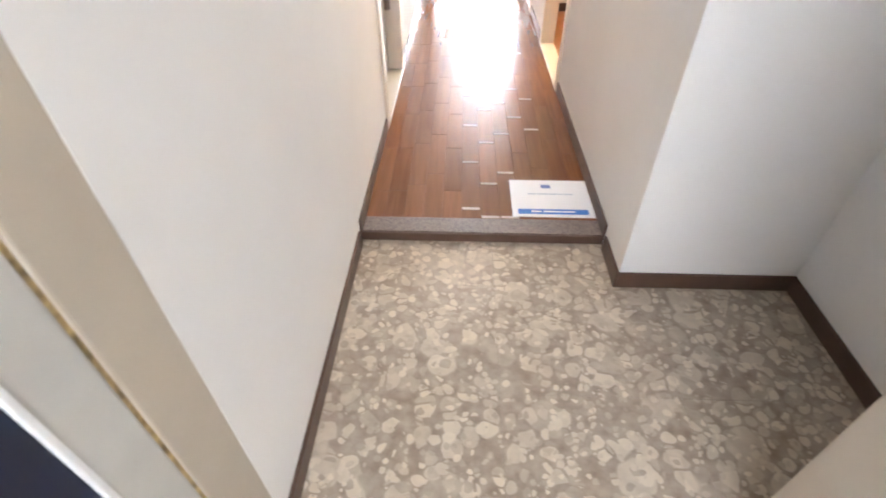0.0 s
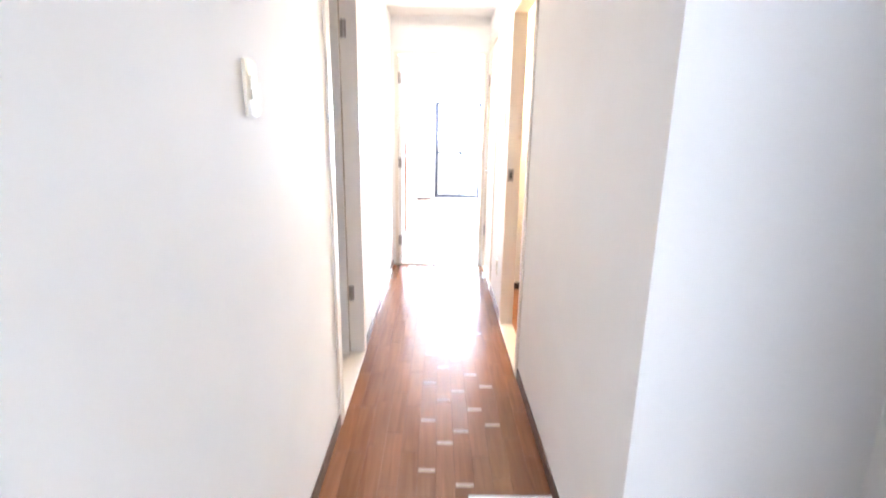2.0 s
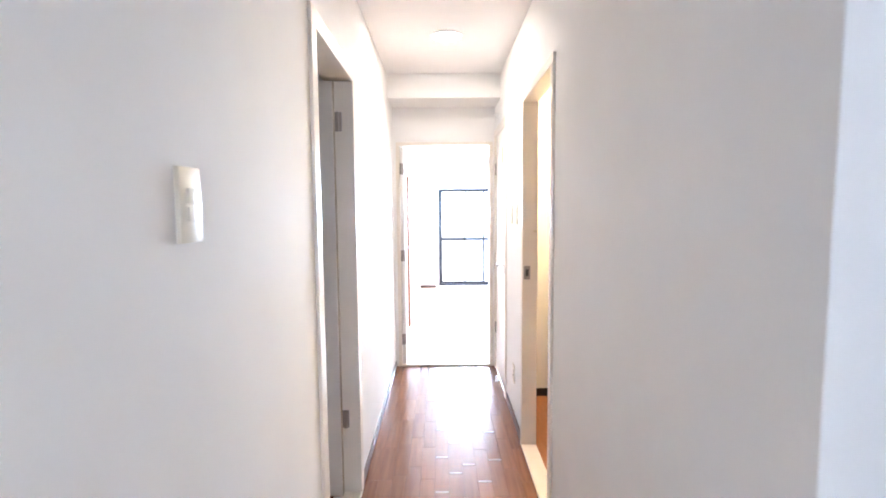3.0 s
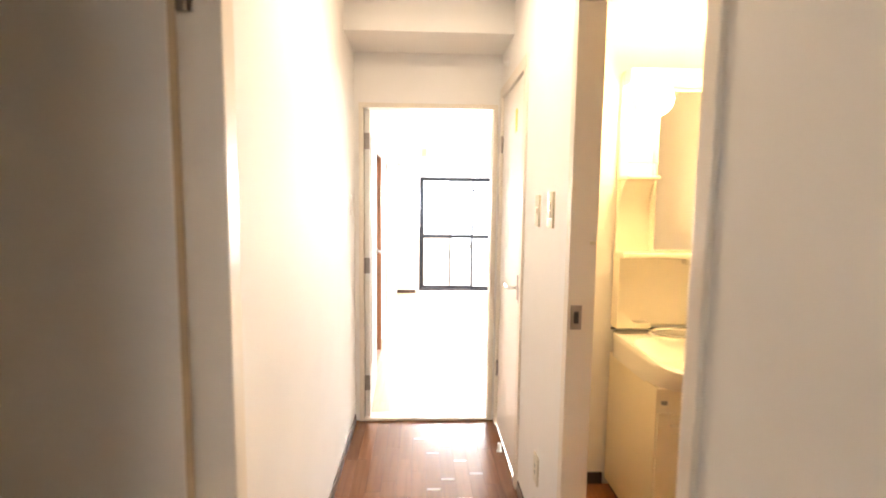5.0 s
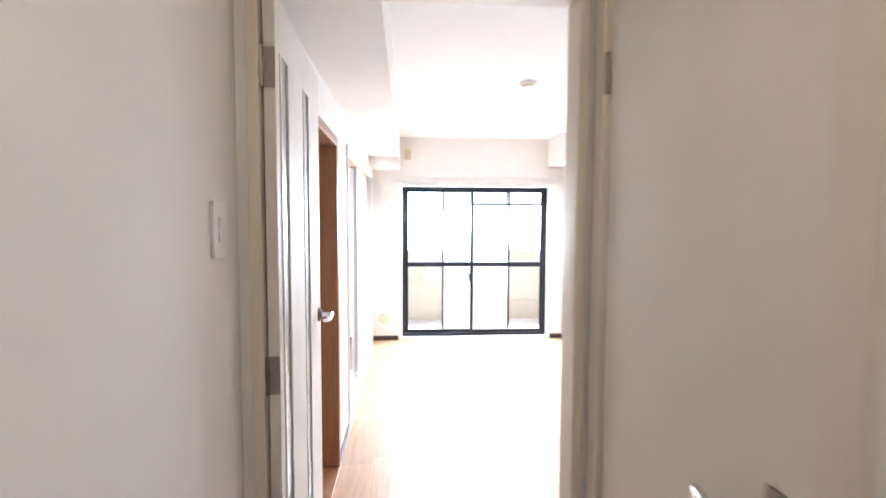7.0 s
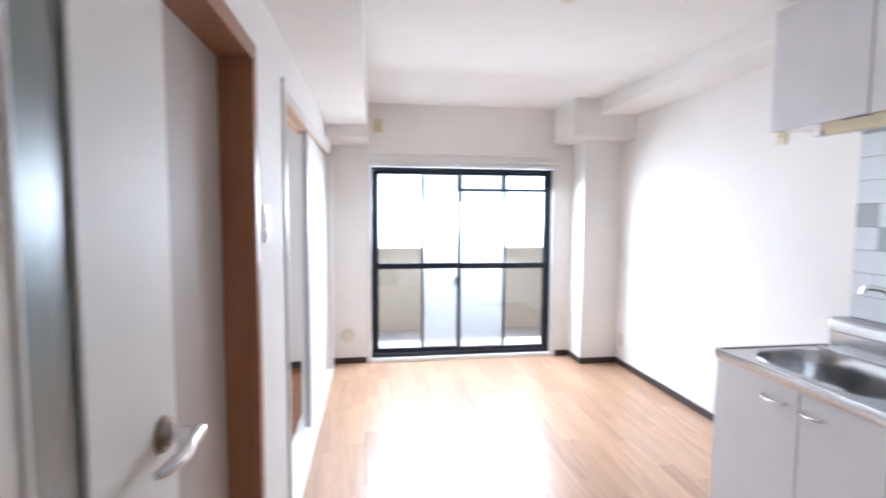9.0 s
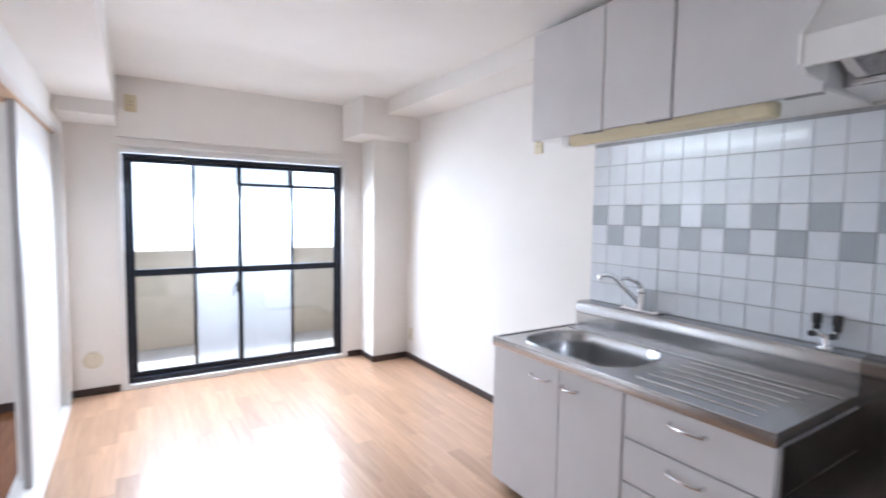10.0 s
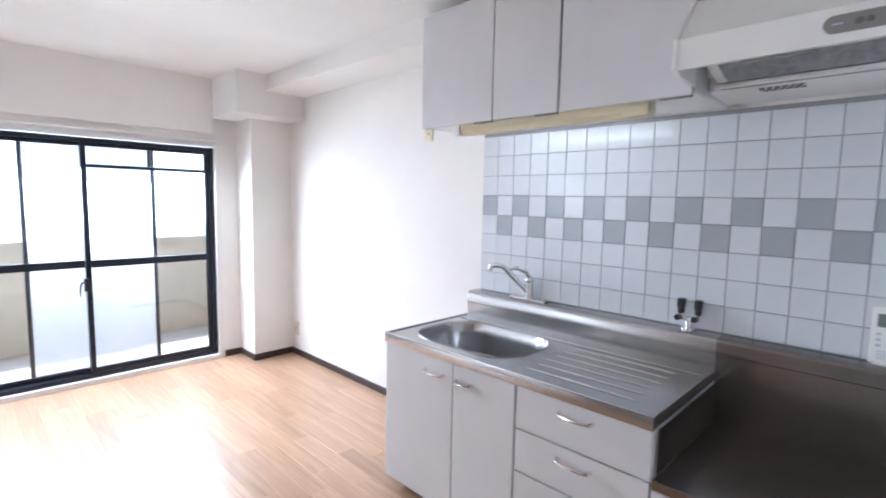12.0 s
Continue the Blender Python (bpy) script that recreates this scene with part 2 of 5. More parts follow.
PANE = glass("clear_pane", (0.97, 0.98, 0.98), 0.02, 0.94)
SCREEN = frosted("insect_screen", (0.80, 0.84, 0.88), 0.45)
RIBBED = door_glass("frosted_door_glass", (0.60, 0.68, 0.66), 0.32)
BALCONY = material("beige_balcony_coat", (0.50, 0.43, 0.34), 0.9, 0, 8, 0.06, 0.5, 90)
CONCRETE = material("grey_concrete", (0.36, 0.35, 0.33), 0.9, 0, 6, 0.12, 0.5, 70)
PLASTIC = material("ivory_plastic", (0.66, 0.60, 0.48), 0.35, 0, 10, 0.03)
PLASTIC_WHITE = material("white_plastic", (0.80, 0.79, 0.77), 0.32, 0, 10, 0.02)
BEIGEPLASTIC = material("yellowed_plastic", (0.62, 0.55, 0.37), 0.4, 0, 10, 0.05)
BLACK = material("black_plastic", (0.012, 0.012, 0.013), 0.35)
GREYPLASTIC = material("grey_plastic", (0.22, 0.21, 0.20), 0.4)
GREYBUTTON = material("dark_grey_button", (0.13, 0.12, 0.115), 0.4)
FILTER = material("filter_grey", (0.36, 0.38, 0.41), 0.5, 0.2, 40, 0.25)
MESHWIRE = material("filter_wire", (0.45, 0.47, 0.50), 0.4, 0.5, 40, 0.2)
SCREENGREY = material("grey_display", (0.17, 0.19, 0.18), 0.25)
CERAMIC = material("ivory_vanity_ware", (0.80, 0.74, 0.60), 0.14, 0, 4, 0.02)
BASIN = material("white_basin_ware", (0.82, 0.78, 0.70), 0.12, 0, 4, 0.02)
VANITY = material("cream_vanity_sheet", (0.74, 0.66, 0.50), 0.35, 0, 5, 0.02)
MIRROR = material("mirror", (0.9, 0.9, 0.88), 0.02, 1.0)
STEELFRAME = material("beige_painted_steel", (0.50, 0.435, 0.34), 0.42, 0, 7, 0.05, 0.3, 50)
STEELGREY = material("pale_painted_steel", (0.55, 0.53, 0.48), 0.45, 0, 7, 0.08, 0.3, 50)
GASKET = material("aged_gasket", (0.38, 0.28, 0.13), 0.7, 0, 40, 0.6)
AGEDEDGE = material("aged_door_edge", (0.46, 0.37, 0.25), 0.6, 0, 12, 0.1)
NAVY = material("dark_blue_steel", (0.007, 0.011, 0.03), 0.4, 0, 9, 0.2)
SHEET = material("white_paper_sheet", (0.83, 0.83, 0.84), 0.6, 0, 5, 0.01)
BLUEPRINT = material("blue_print", (0.03, 0.16, 0.55), 0.6)
GREYPRINT = material("grey_print", (0.45, 0.5, 0.58), 0.6)
PRINTDARK = material("dark_grey_print", (0.22, 0.22, 0.23), 0.6)
YELLOW = material("yellow_sticker", (0.75, 0.62, 0.10), 0.5)
# wallpaper copy with the shade of unlit rooms put into its colour
SHADEPAPER = material("shade_tinted_paper", (0.55, 0.53, 0.50), 0.85, 0, 4, 0.03)
BULB = glow("lit_bulb", (1.0, 0.74, 0.38), BULB_GLOW)
DOWNLIGHT = glow("lit_downlight", (1.0, 0.86, 0.70), BULB_GLOW)
TUBE = glow("lit_tube", (0.92, 0.97, 1.0), TUBE_GLOW)


# ---- mesh helpers ----
def add_box(bm, a, b, bevel=0.0, segs=1):
    m = Matrix.Translation([(p + q) / 2 for p, q in zip(a, b)]) @ Matrix.Diagonal([abs(q - p) for p, q in zip(a, b)] + [1])
    made = bmesh.ops.create_cube(bm, size=1, matrix=m)
    if bevel:
        edges = list({e for v in made["verts"] for e in v.link_edges})
        bmesh.ops.bevel(bm, geom=edges, offset=bevel, segments=segs, affect="EDGES", profile=0.6)


def add_cyl(bm, a, b, r, r2=None, n=20):
    a, b = Vector(a), Vector(b)
    m = Matrix.Translation((a + b) / 2) @ (b - a).to_track_quat("Z", "Y").to_matrix().to_4x4()
    bmesh.ops.create_cone(bm, cap_ends=True, segments=n, radius1=r, radius2=r if r2 is None else r2, depth=(b - a).length, matrix=m)


def add_ball(bm, c, r, squash=(1, 1, 1)):
    bmesh.ops.create_uvsphere(bm, u_segments=20, v_segments=12, radius=r, matrix=Matrix.Translation(c) @ Matrix.Diagonal((*squash, 1)))


def add_tube(bm, points, r, n=10):
    """A round bar swept along points."""
    pts = [Vector(p) for p in points]
    rings = []
    for i, p in enumerate(pts):
        d = (pts[min(i + 1, len(pts) - 1)] - pts[max(i - 1, 0)]).normalized()
        q = d.to_track_quat("Z", "Y")
        rr = r[i] if isinstance(r, (list, tuple)) else r
        rings.append([bm.verts.new(p + q @ Vector((rr * math.cos(k * math.tau / n), rr * math.sin(k * math.tau / n), 0))) for k in range(n)])
    for u, v in zip(rings, rings[1:]):
        for k in range(n):
            bm.faces.new((u[k], u[(k + 1) % n], v[(k + 1) % n], v[k]))
    bm.faces.new(rings[0][::-1])
    bm.faces.new(rings[-1])


def add_prism(bm, outline, axis, lo, hi):
    """An outline of pairs in the plane across an axis, drawn out from lo to hi."""
    def at(p, h):
        q = list(p)
        q.insert(axis, h)
        return bm.verts.new(q)
    u, v = [at(p, lo) for p in outline], [at(p, hi) for p in outline]
    for i in range(len(u)):
        j = (i + 1) % len(u)
        bm.faces.new((u[i], u[j], v[j], v[i]))
    bm.faces.new(u[::-1])
    bm.faces.new(v)
    bmesh.ops.recalc_face_normals(bm, faces=bm.faces)


def finish(name, bm, mat, smooth=False):
    me = bpy.data.meshes.new(name)
    bm.to_mesh(me)
    bm.free()
    me.materials.append(mat)
    if smooth:
        me.shade_smooth()
        me.set_sharp_from_angle(angle=radians(35))
    return new(name, me)


def part(name, bm, mat, parent, label="", smooth=True):
    ob = finish(name, bm, mat, smooth)
    ob.parent = parent
    return tagged(ob, label)


def solid(name, a, b, mat, label, category, kind="structure", bevel=0.0):
    bm = bmesh.new()
    add_box(bm, a, b, bevel)
    return tagged(finish(name, bm, mat), label, category, kind=kind)


def bar(name, a, b, mat, parent, bevel=0.003, label=""):
    bm = bmesh.new()
    add_box(bm, a, b, bevel, 2)
    return part(name, bm, mat, parent, label, False)


def boxes(name, blocks, mat, label, category, kind="structure", bevel=0.0):
    bm = bmesh.new()
    for a, b in blocks:
        add_box(bm, a, b, bevel)
    return tagged(finish(name, bm, mat), label, category, kind=kind)


# ---- structure ----
XL, XR = -0.195, 0.715          # corridor walls
YD0, YD1 = 5.285, 5.36          # wall with the door into the room
RL, RR, RW = -0.165, 2.43, 9.69  # room: left wall, right wall, window wall
TOP = 2.75
GZ = -0.04                      # entrance floor
WT = 0.075                      # thin wall between corridor and washroom
white = "white textured wallpaper wall"
# corridor, left
solid("wall_hall_left_a", (XL - 0.12, 0.72, -0.3), (XL, 2.57, TOP), PAPER, white, "wall")
solid("wall_hall_left_b", (XL - 0.12, 3.30, -0.3), (XL, YD0, TOP), PAPER, white, "wall")
solid("wall_hall_left_head", (XL - 0.12, 2.57, 2.08), (XL, 3.30, TOP), PAPER, "white wallpaper above a doorway", "wall")
# corridor, right
solid("wall_hall_right_a", (XR, 1.513, -0.3), (XR + WT, 3.015, TOP), PAPER, white, "wall")
solid("wall_hall_right_b", (XR, 3.775, -0.3), (XR + WT, 4.53, TOP), PAPER, white, "wall")
solid("wall_hall_right_head", (XR, 3.015, 2.08), (XR + WT, 3.775, TOP), PAPER, "white wallpaper above a doorway", "wall")
solid("wall_hall_right_c", (XR, 5.24, -0.3), (XR + WT, YD0, TOP), PAPER, white, "wall")
solid("wall_hall_right_head_b", (XR, 4.53, 2.085), (XR + WT, 5.24, TOP), PAPER, "white wallpaper above a doorway", "wall")
solid("wall_nook_end", (XR + WT, 1.513, -0.3), (1.42, 1.63, TOP), PAPER, white, "wall")
solid("wall_nook_side", (1.294, 0.73, -0.3), (1.42, 1.513, TOP), PAPER, white, "wall")
# wall with the entrance door
solid("wall_entry_left", (-1.5, 0.36, -0.3), (-0.27, 0.72, TOP), PAPER, white, "wall")
solid("wall_entry_right", (0.87, 0.36, -0.3), (1.42, 0.73, TOP), PAPER, white, "wall")
solid("wall_entry_head", (-0.27, 0.36, 2.05), (0.87, 0.73, TOP), PAPER, white, "wall")
# wall between corridor and room
solid("wall_room_south_a", (0.68, YD0, -0.3), (RR + 0.12, YD1, TOP), PAPER, white, "wall")
solid("wall_room_south_b", (RL - 0.5, YD0, -0.3), (-0.152, YD1, TOP), PAPER, white, "wall")
solid("wall_room_south_head", (-0.152, YD0, 2.015), (0.68, YD1, TOP), PAPER, "white wallpaper above the room door", "wall")
# room, left wall with two openings
solid("wall_room_left_a", (RL - 0.12, YD1, -0.3), (RL, 5.92, TOP), PAPER, white, "wall")
solid("wall_room_left_b", (RL - 0.12, 6.775, -0.3), (RL, 7.285, TOP), PAPER, white, "wall")
solid("wall_room_left_c", (RL - 0.12, 9.515, -0.3), (RL, RW, TOP), PAPER, white, "wall")
solid("wall_room_left_head", (RL - 0.12, 5.92, 1.845), (RL, 6.775, TOP), PAPER, white, "wall")
solid("wall_room_left_head_b", (RL - 0.12, 7.285, 1.895), (RL, 9.515, TOP), PAPER, white, "wall")
solid("wall_room_right", (RR, YD1, -0.3), (RR + 0.12, RW, TOP), PAPER, white, "wall")
# window wall
solid("wall_window_left", (RL - 0.12, RW, -0.3), (0.165, RW + 0.14, TOP), PAPER, white, "wall")
solid("wall_window_right", (1.90, RW, -0.3), (RR + 0.12, RW + 0.14, TOP), PAPER, white, "wall")
solid("wall_window_head", (0.165, RW, 1.815), (1.90, RW + 0.14, TOP), PAPER, white, "wall")
solid("wall_window_foot", (0.165, RW, -0.3), (1.90, RW + 0.14, 0.03), CONCRETE, "concrete upstand below the window", "wall")
# beams, soffits and column
solid("beam_window", (0.155, RW - 0.05, 1.905), (1.872, RW, CEIL_ROOM), PAPER, "white papered beam over the window", "beam")
solid("soffit_left", (RL, YD1, 2.07), (0.15, 9.20, CEIL_ROOM), PAPER, "white papered soffit along the wall", "soffit")
solid("soffit_left_end", (RL, 9.20, 1.98), (0.155, RW, CEIL_ROOM), PAPER, "white papered beam end", "soffit")
solid("soffit_right", (2.10, YD1, 2.305), (RR, 7.31, CEIL_ROOM), PAPER, "white papered soffit over the cabinets", "soffit")
solid("soffit_right_b", (2.10, 7.31, 2.22), (RR, 9.17, CEIL_ROOM), PAPER, "white papered soffit along the wall", "soffit")
solid("soffit_right_end", (1.872, 9.17, 2.034), (RR, RW, CEIL_ROOM), PAPER, "white papered beam end over the column", "soffit")
solid("column", (2.08, 9.41, 0), (RR, RW, 2.034), PAPER, "white papered square column in the corner", "column")
# ceilings
solid("ceiling_hall", (XL, 0.73, CEIL_HALL), (XR, 4.90, TOP), CEILING, "white papered corridor ceiling", "ceiling")
solid("ceiling_hall_drop", (XL, 4.90, 2.33), (XR, YD0, TOP), CEILING, "lowered white papered corridor ceiling", "ceiling")
solid("ceiling_nook", (XR, 0.73, CEIL_HALL), (1.42, 1.513, TOP), CEILING, "white papered ceiling", "ceiling")
solid("ceiling_room", (RL, YD1, CEIL_ROOM), (RR, RW, TOP), CEILING, "white papered room ceiling", "ceiling")
# unseen slabs, added to keep sun and sky light out from above
solid("roof_light_block", (-4, 0.36, TOP), (4, RW + 0.14, TOP + 0.2), CONCRETE, "unseen concrete slab above the flat, added to block light", "slab")
solid("balcony_sun_block", (-4, RW + 0.14, 2.45), (4, 10.9, 2.65), CONCRETE, "unseen concrete slab over the balcony, added to block sun", "slab")
# side room on the left of the corridor
bm = bmesh.new()
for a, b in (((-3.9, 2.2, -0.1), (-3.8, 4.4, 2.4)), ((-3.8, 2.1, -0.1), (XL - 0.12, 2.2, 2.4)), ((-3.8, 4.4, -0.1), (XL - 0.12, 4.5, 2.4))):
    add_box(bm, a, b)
tagged(finish("wall_side_room", bm, SHADEPAPER), "papered walls of an unlit room, shade in the colour", "wall", kind="structure")
solid("ceiling_side_room", (-3.9, 2.1, 2.4), (XL - 0.12, 4.5, 2.5), CEILING, "white ceiling of an unlit room", "ceiling")
solid("floor_side_room", (-3.9, 2.1, -0.1), (XL - 0.12, 4.5, -0.004), HALLWOOD, "brown wooden floor of an unlit room", "floor")
# washroom
WY = 4.55
boxes("wall_washroom", [((XR + WT, WY, -0.1), (2.05, WY + 0.08, 2.5)), ((2.05, 1.63, -0.1), (2.15, WY, 2.5)), ((XR + WT, 1.63, -0.1), (2.05, 1.70, 2.5))],
      PAPER, "cream papered washroom wall", "wall")
solid("ceiling_washroom", (XR + WT, 1.63, CEIL_WASH), (2.05, WY, CEIL_WASH + 0.1), CEILING, "white washroom ceiling", "ceiling")
solid("floor_washroom", (XR, 1.70, -0.1), (2.05, WY, -0.002), wood("washroom_floor", (0.27, 0.10, 0.035), (0.40, 0.17, 0.07), 0.35), "orange-brown wooden washroom floor", "floor")
solid("baseboard_washroom", (XR + WT, WY - 0.008, 0), (1.16, WY, 0.06), BASE, "dark brown skirting in the washroom", "baseboard")
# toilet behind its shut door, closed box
boxes("wall_toilet", [((XR + WT, YD0 - 0.06, -0.1), (2.1, YD0, 2.5)), ((2.1, WY, -0.1), (2.2, YD0, 2.5))], SHADEPAPER, "papered wall of the shut toilet", "wall")
# bedroom beyond the sliding door
boxes("wall_bedroom", [((-2.7, 6.85, -0.1), (-2.6, 9.7, 2.5)), ((-2.6, 6.85, -0.1), (RL - 0.12, 6.95, 2.5)), ((-1.0, 9.6, -0.1), (RL - 0.12, 9.69, 2.5)), ((-2.6, 9.6, 1.85), (-1.0, 9.69, 2.5)), ((-2.6, 9.6, -0.1), (-2.5, 9.69, 2.5))],
      PAPER, "white papered bedroom wall", "wall")
solid("ceiling_bedroom", (-2.7, 6.85, 2.35), (RL - 0.12, 9.7, 2.45), CEILING, "white bedroom ceiling", "ceiling")
solid("floor_bedroom", (-2.7, 6.85, -0.1), (RL - 0.12, 9.7, 0.004), HALLWOOD, "brown wooden bedroom floor", "floor")
solid("baseboard_bedroom", (-1.0, 9.59, 0.004), (RL - 0.12, 9.6, 0.065), BASE, "dark brown skirting in the bedroom", "baseboard")
# outside: balcony and entrance gallery
solid("balcony_floor", (-3.0, RW + 0.14, -0.3), (3.2, 11.1, -0.03), CONCRETE, "pale grey concrete balcony floor", "floor")
solid("balcony_parapet", (-3.0, 10.98, -0.03), (3.2, 11.10, 0.965), BALCONY, "beige coated balcony parapet", "parapet")
solid("balcony_side_left", (-3.1, RW + 0.14, -0.3), (-3.0, 11.1, 2.45), BALCONY, "beige coated balcony partition", "wall")
solid("balcony_side_right", (2.55, RW + 0.14, -0.03), (2.65, 10.98, 2.45), BALCONY, "beige coated balcony partition", "wall")
solid("gallery_floor", (-4, -1.6, -0.3), (4, 0.36, -0.07), CONCRETE, "grey concrete gallery floor outside the flat", "floor")
solid("gallery_parapet", (-4, -1.7, -0.3), (4, -1.6, 1.05), BALCONY, "beige gallery parapet", "parapet")
# unseen wall added to block sky and bounce warmer light into the entrance
solid("entry_bounce_wall", (-30, -9.2, -9.3), (30, -8.2, 14), material("bounce_wall_coat", (0.36, 0.345, 0.325), 0.9, 0, 4, 0.08, 0.5, 60), "unseen pale wall added to block sky and bounce light inside", "wall")
# unseen wall added to keep light from the right off the entrance
solid("gallery_light_block", (1.45, -1.6, -0.3), (1.57, 0.30, 2.5), BALCONY, "unseen beige coated wall added to shade the entrance", "wall")
solid("gallery_slab", (-4, -1.7, 2.5), (4, 0.36, 2.7), CONCRETE, "concrete gallery slab above", "slab")
solid("ground", (-3000, -3000, -9.4), (3000, 3000, -9.3), material("distant_ground", (0.30, 0.30, 0.28), 0.95, 0, 0.02, 0.3), "pale grey ground far below the balcony", "ground")
boxes("outer_wall", [((-4, 0.3, -0.3), (-1.5, 0.42, TOP)), ((1.42, 0.3, -0.3), (4, 0.42, TOP)), ((-4, RW + 0.02, -0.3), (-2.5, RW + 0.14, TOP)), ((-1.0, RW + 0.02, -0.3), (RL - 0.12, RW + 0.14, TOP)), ((-2.5, RW + 0.02, 1.85), (-1.0, RW + 0.14, TOP)),
                     ((RR + 0.12, RW + 0.02, -0.3), (4, RW + 0.14, TOP))], BALCONY, "beige coated outer wall", "wall")


# glowing white sheet beyond the balcony, added for the overexposed view
solid("backdrop", (-260, 90, -9.2), (260, 90.5, 48), glow("glowing_backdrop_white", (0.92, 0.96, 1.0), 0.6), "glowing white backdrop added for the overexposed distance", "backdrop")


# ---- skirting and trims ----
def skirting(name, a, b, mat, label="dark brown skirting board"):
    return solid(name, a, b, mat, label, "baseboard", bevel=0.002)


skirting("baseboard_hall_left_a", (XL, 1.72, 0), (XL + 0.008, 2.535, 0.06), BASE_HALL, "brown skirting board along the corridor")
skirting("baseboard_hall_left_b", (XL, 3.345, 0), (XL + 0.008, 5.25, 0.06), BASE_HALL, "brown skirting board along the corridor")
skirting("baseboard_hall_right_a", (XR - 0.008, 1.72, 0), (XR, 2.995, 0.06), BASE_HALL, "brown skirting board along the corridor")
skirting("baseboard_hall_right_b", (XR - 0.008, 3.795, 0), (XR, 4.48, 0.06), BASE_HALL, "brown skirting board along the corridor")
skirting("baseboard_entry_left", (XL, 0.74, GZ), (XL + 0.01, 1.70, GZ + 0.065), BASE_HALL, "brown skirting board in the entrance")
skirting("baseboard_entry_right", (XR - 0.01, 1.503, GZ), (XR, 1.70, GZ + 0.065), BASE_HALL, "brown skirting board in the entrance")
skirting("baseboard_nook_end", (XR, 1.503, GZ), (1.284, 1.513, GZ + 0.065), BASE_HALL, "brown skirting board in the entrance")
skirting("baseboard_nook_side", (1.284, 0.74, GZ), (1.294, 1.513, GZ + 0.065), BASE_HALL, "brown skirting board in the entrance")
skirting("baseboard_room_left_a", (RL, 6.83, 0), (RL + 0.008, 7.25, 0.055), BASE)
skirting("baseboard_room_left_b", (RL, 9.56, 0), (RL + 0.008, RW, 0.055), BASE)
skirting("baseboard_window_left", (RL + 0.008, RW - 0.008, 0), (0.13, RW, 0.055), BASE)
skirting("baseboard_window_right", (1.94, RW - 0.008, 0), (2.072, RW, 0.055), BASE)
skirting("baseboard_column_side", (2.072, 9.402, 0), (2.08, RW, 0.055), BASE)
skirting("baseboard_column_front", (2.08, 9.402, 0), (RR - 0.008, 9.41, 0.055), BASE)
skirting("baseboard_room_right", (RR - 0.008, 7.23, 0), (RR, 9.41, 0.055), BASE)


def casing(name, plane, side, lo, hi, top, wide, mat, label, depth=0.125, axis="y", proud=0.012, sill=None):
    """Door casing in a wall across x (axis y) or across y (axis x): two jambs, a head and a threshold."""
    t = tagged(new(name), label, "door frame", kind="structure")
    d0, d1 = (plane - proud * side, plane + depth * side)
    d0, d1 = min(d0, d1), max(d0, d1)
    def put(n, l0, l1, z0, z1, e0=d0, e1=d1, m=mat):
        if axis == "y":
            bar(n, (e0, l0, z0), (e1, l1, z1), m, t, 0.004)
        else:
            bar(n, (l0, e0, z0), (l1, e1, z1), m, t, 0.004)
    put("jamb", lo - wide, lo, 0, top)
    put("jamb", hi, hi + wide, 0, top)
    put("head", lo - wide, hi + wide, top, top + wide)
    if sill is not None:
        put("threshold", lo, hi, 0.0, 0.018, m=sill)
    return t


def hinge(parent, x, y, z, along="z"):
    bm = bmesh.new()
    add_box(bm, (x - 0.018, y - 0.002, z - 0.045), (x + 0.018, y + 0.002, z + 0.045), 0.001)
    add_cyl(bm, (x, y - 0.004, z - 0.046), (x, y - 0.004, z + 0.046), 0.006, n=10)
    part("hinge", bm, BRASSY, parent, "dull steel hinge")


def lever(parent, at, out, along, plate_h=0.16, rose=False):
    """A lever handle: backplate, neck and bent grip. out: away from the door; along: the way the lever points."""
    at, out, along = Vector(at), Vector(out), Vector(along)
    h = new("handle", bpy.data.meshes.new("handle"))
    h.parent = parent
    bm = bmesh.new()
    c = at + out * 0.004
    e = [abs(out[i]) * 0.004 + abs(along[i]) * 0.019 + (plate_h / 2 if i == 2 else 0) for i in range(3)]
    add_box(bm, c - Vector(e), c + Vector(e), 0.003, 2)
    if rose:
        bm.free()
        bm = bmesh.new()
        add_cyl(bm, at, at + out * 0.010, 0.029, 0.025, 32)
        add_cyl(bm, at + out * 0.010, at + out * 0.016, 0.020, 0.016, 32)
    part("backplate", bm, BRASSY, h, "brushed steel backplate")
    bm = bmesh.new()
    add_cyl(bm, at + out * 0.006, at + out * 0.05, 0.010)
    p = at + out * 0.05
    add_tube(bm, [p - along * 0.008, p + along * 0.03, p + along * 0.075 + out * 0.004, p + along * 0.11 - out * 0.004, p + along * 0.125 - out * 0.012], [0.011, 0.011, 0.0105, 0.009, 0.006], 12)
    part("lever", bm, CHROME, h, "satin steel lever")


# doorway of the unlit room, its door folded inwards
casing("door_1", XL, -1, 2.60, 3.27, 2.05, 0.065, CREAM, "cream door frame with a pale threshold", sill=CREAM)
leaf = tagged(new("room_door"), "cream flush door standing open into an unlit room", "door")
bar("door_leaf", (XL - 0.75, 3.225, 0.02), (XL - 0.078, 3.262, 2.04), DOORPAINT, leaf)
bar("edge_strip", (XL - 0.0775, 3.227, 0.02), (XL - 0.0755, 3.260, 2.04), AGEDEDGE, leaf, 0.0005, "yellowed edge strip")
for z in (0.40, 1.86):
    hinge(leaf, XL - 0.062, 3.266, z)
lever(leaf, (XL - 0.69, 3.225, 1.02), (0, -1, 0), (1, 0, 0))

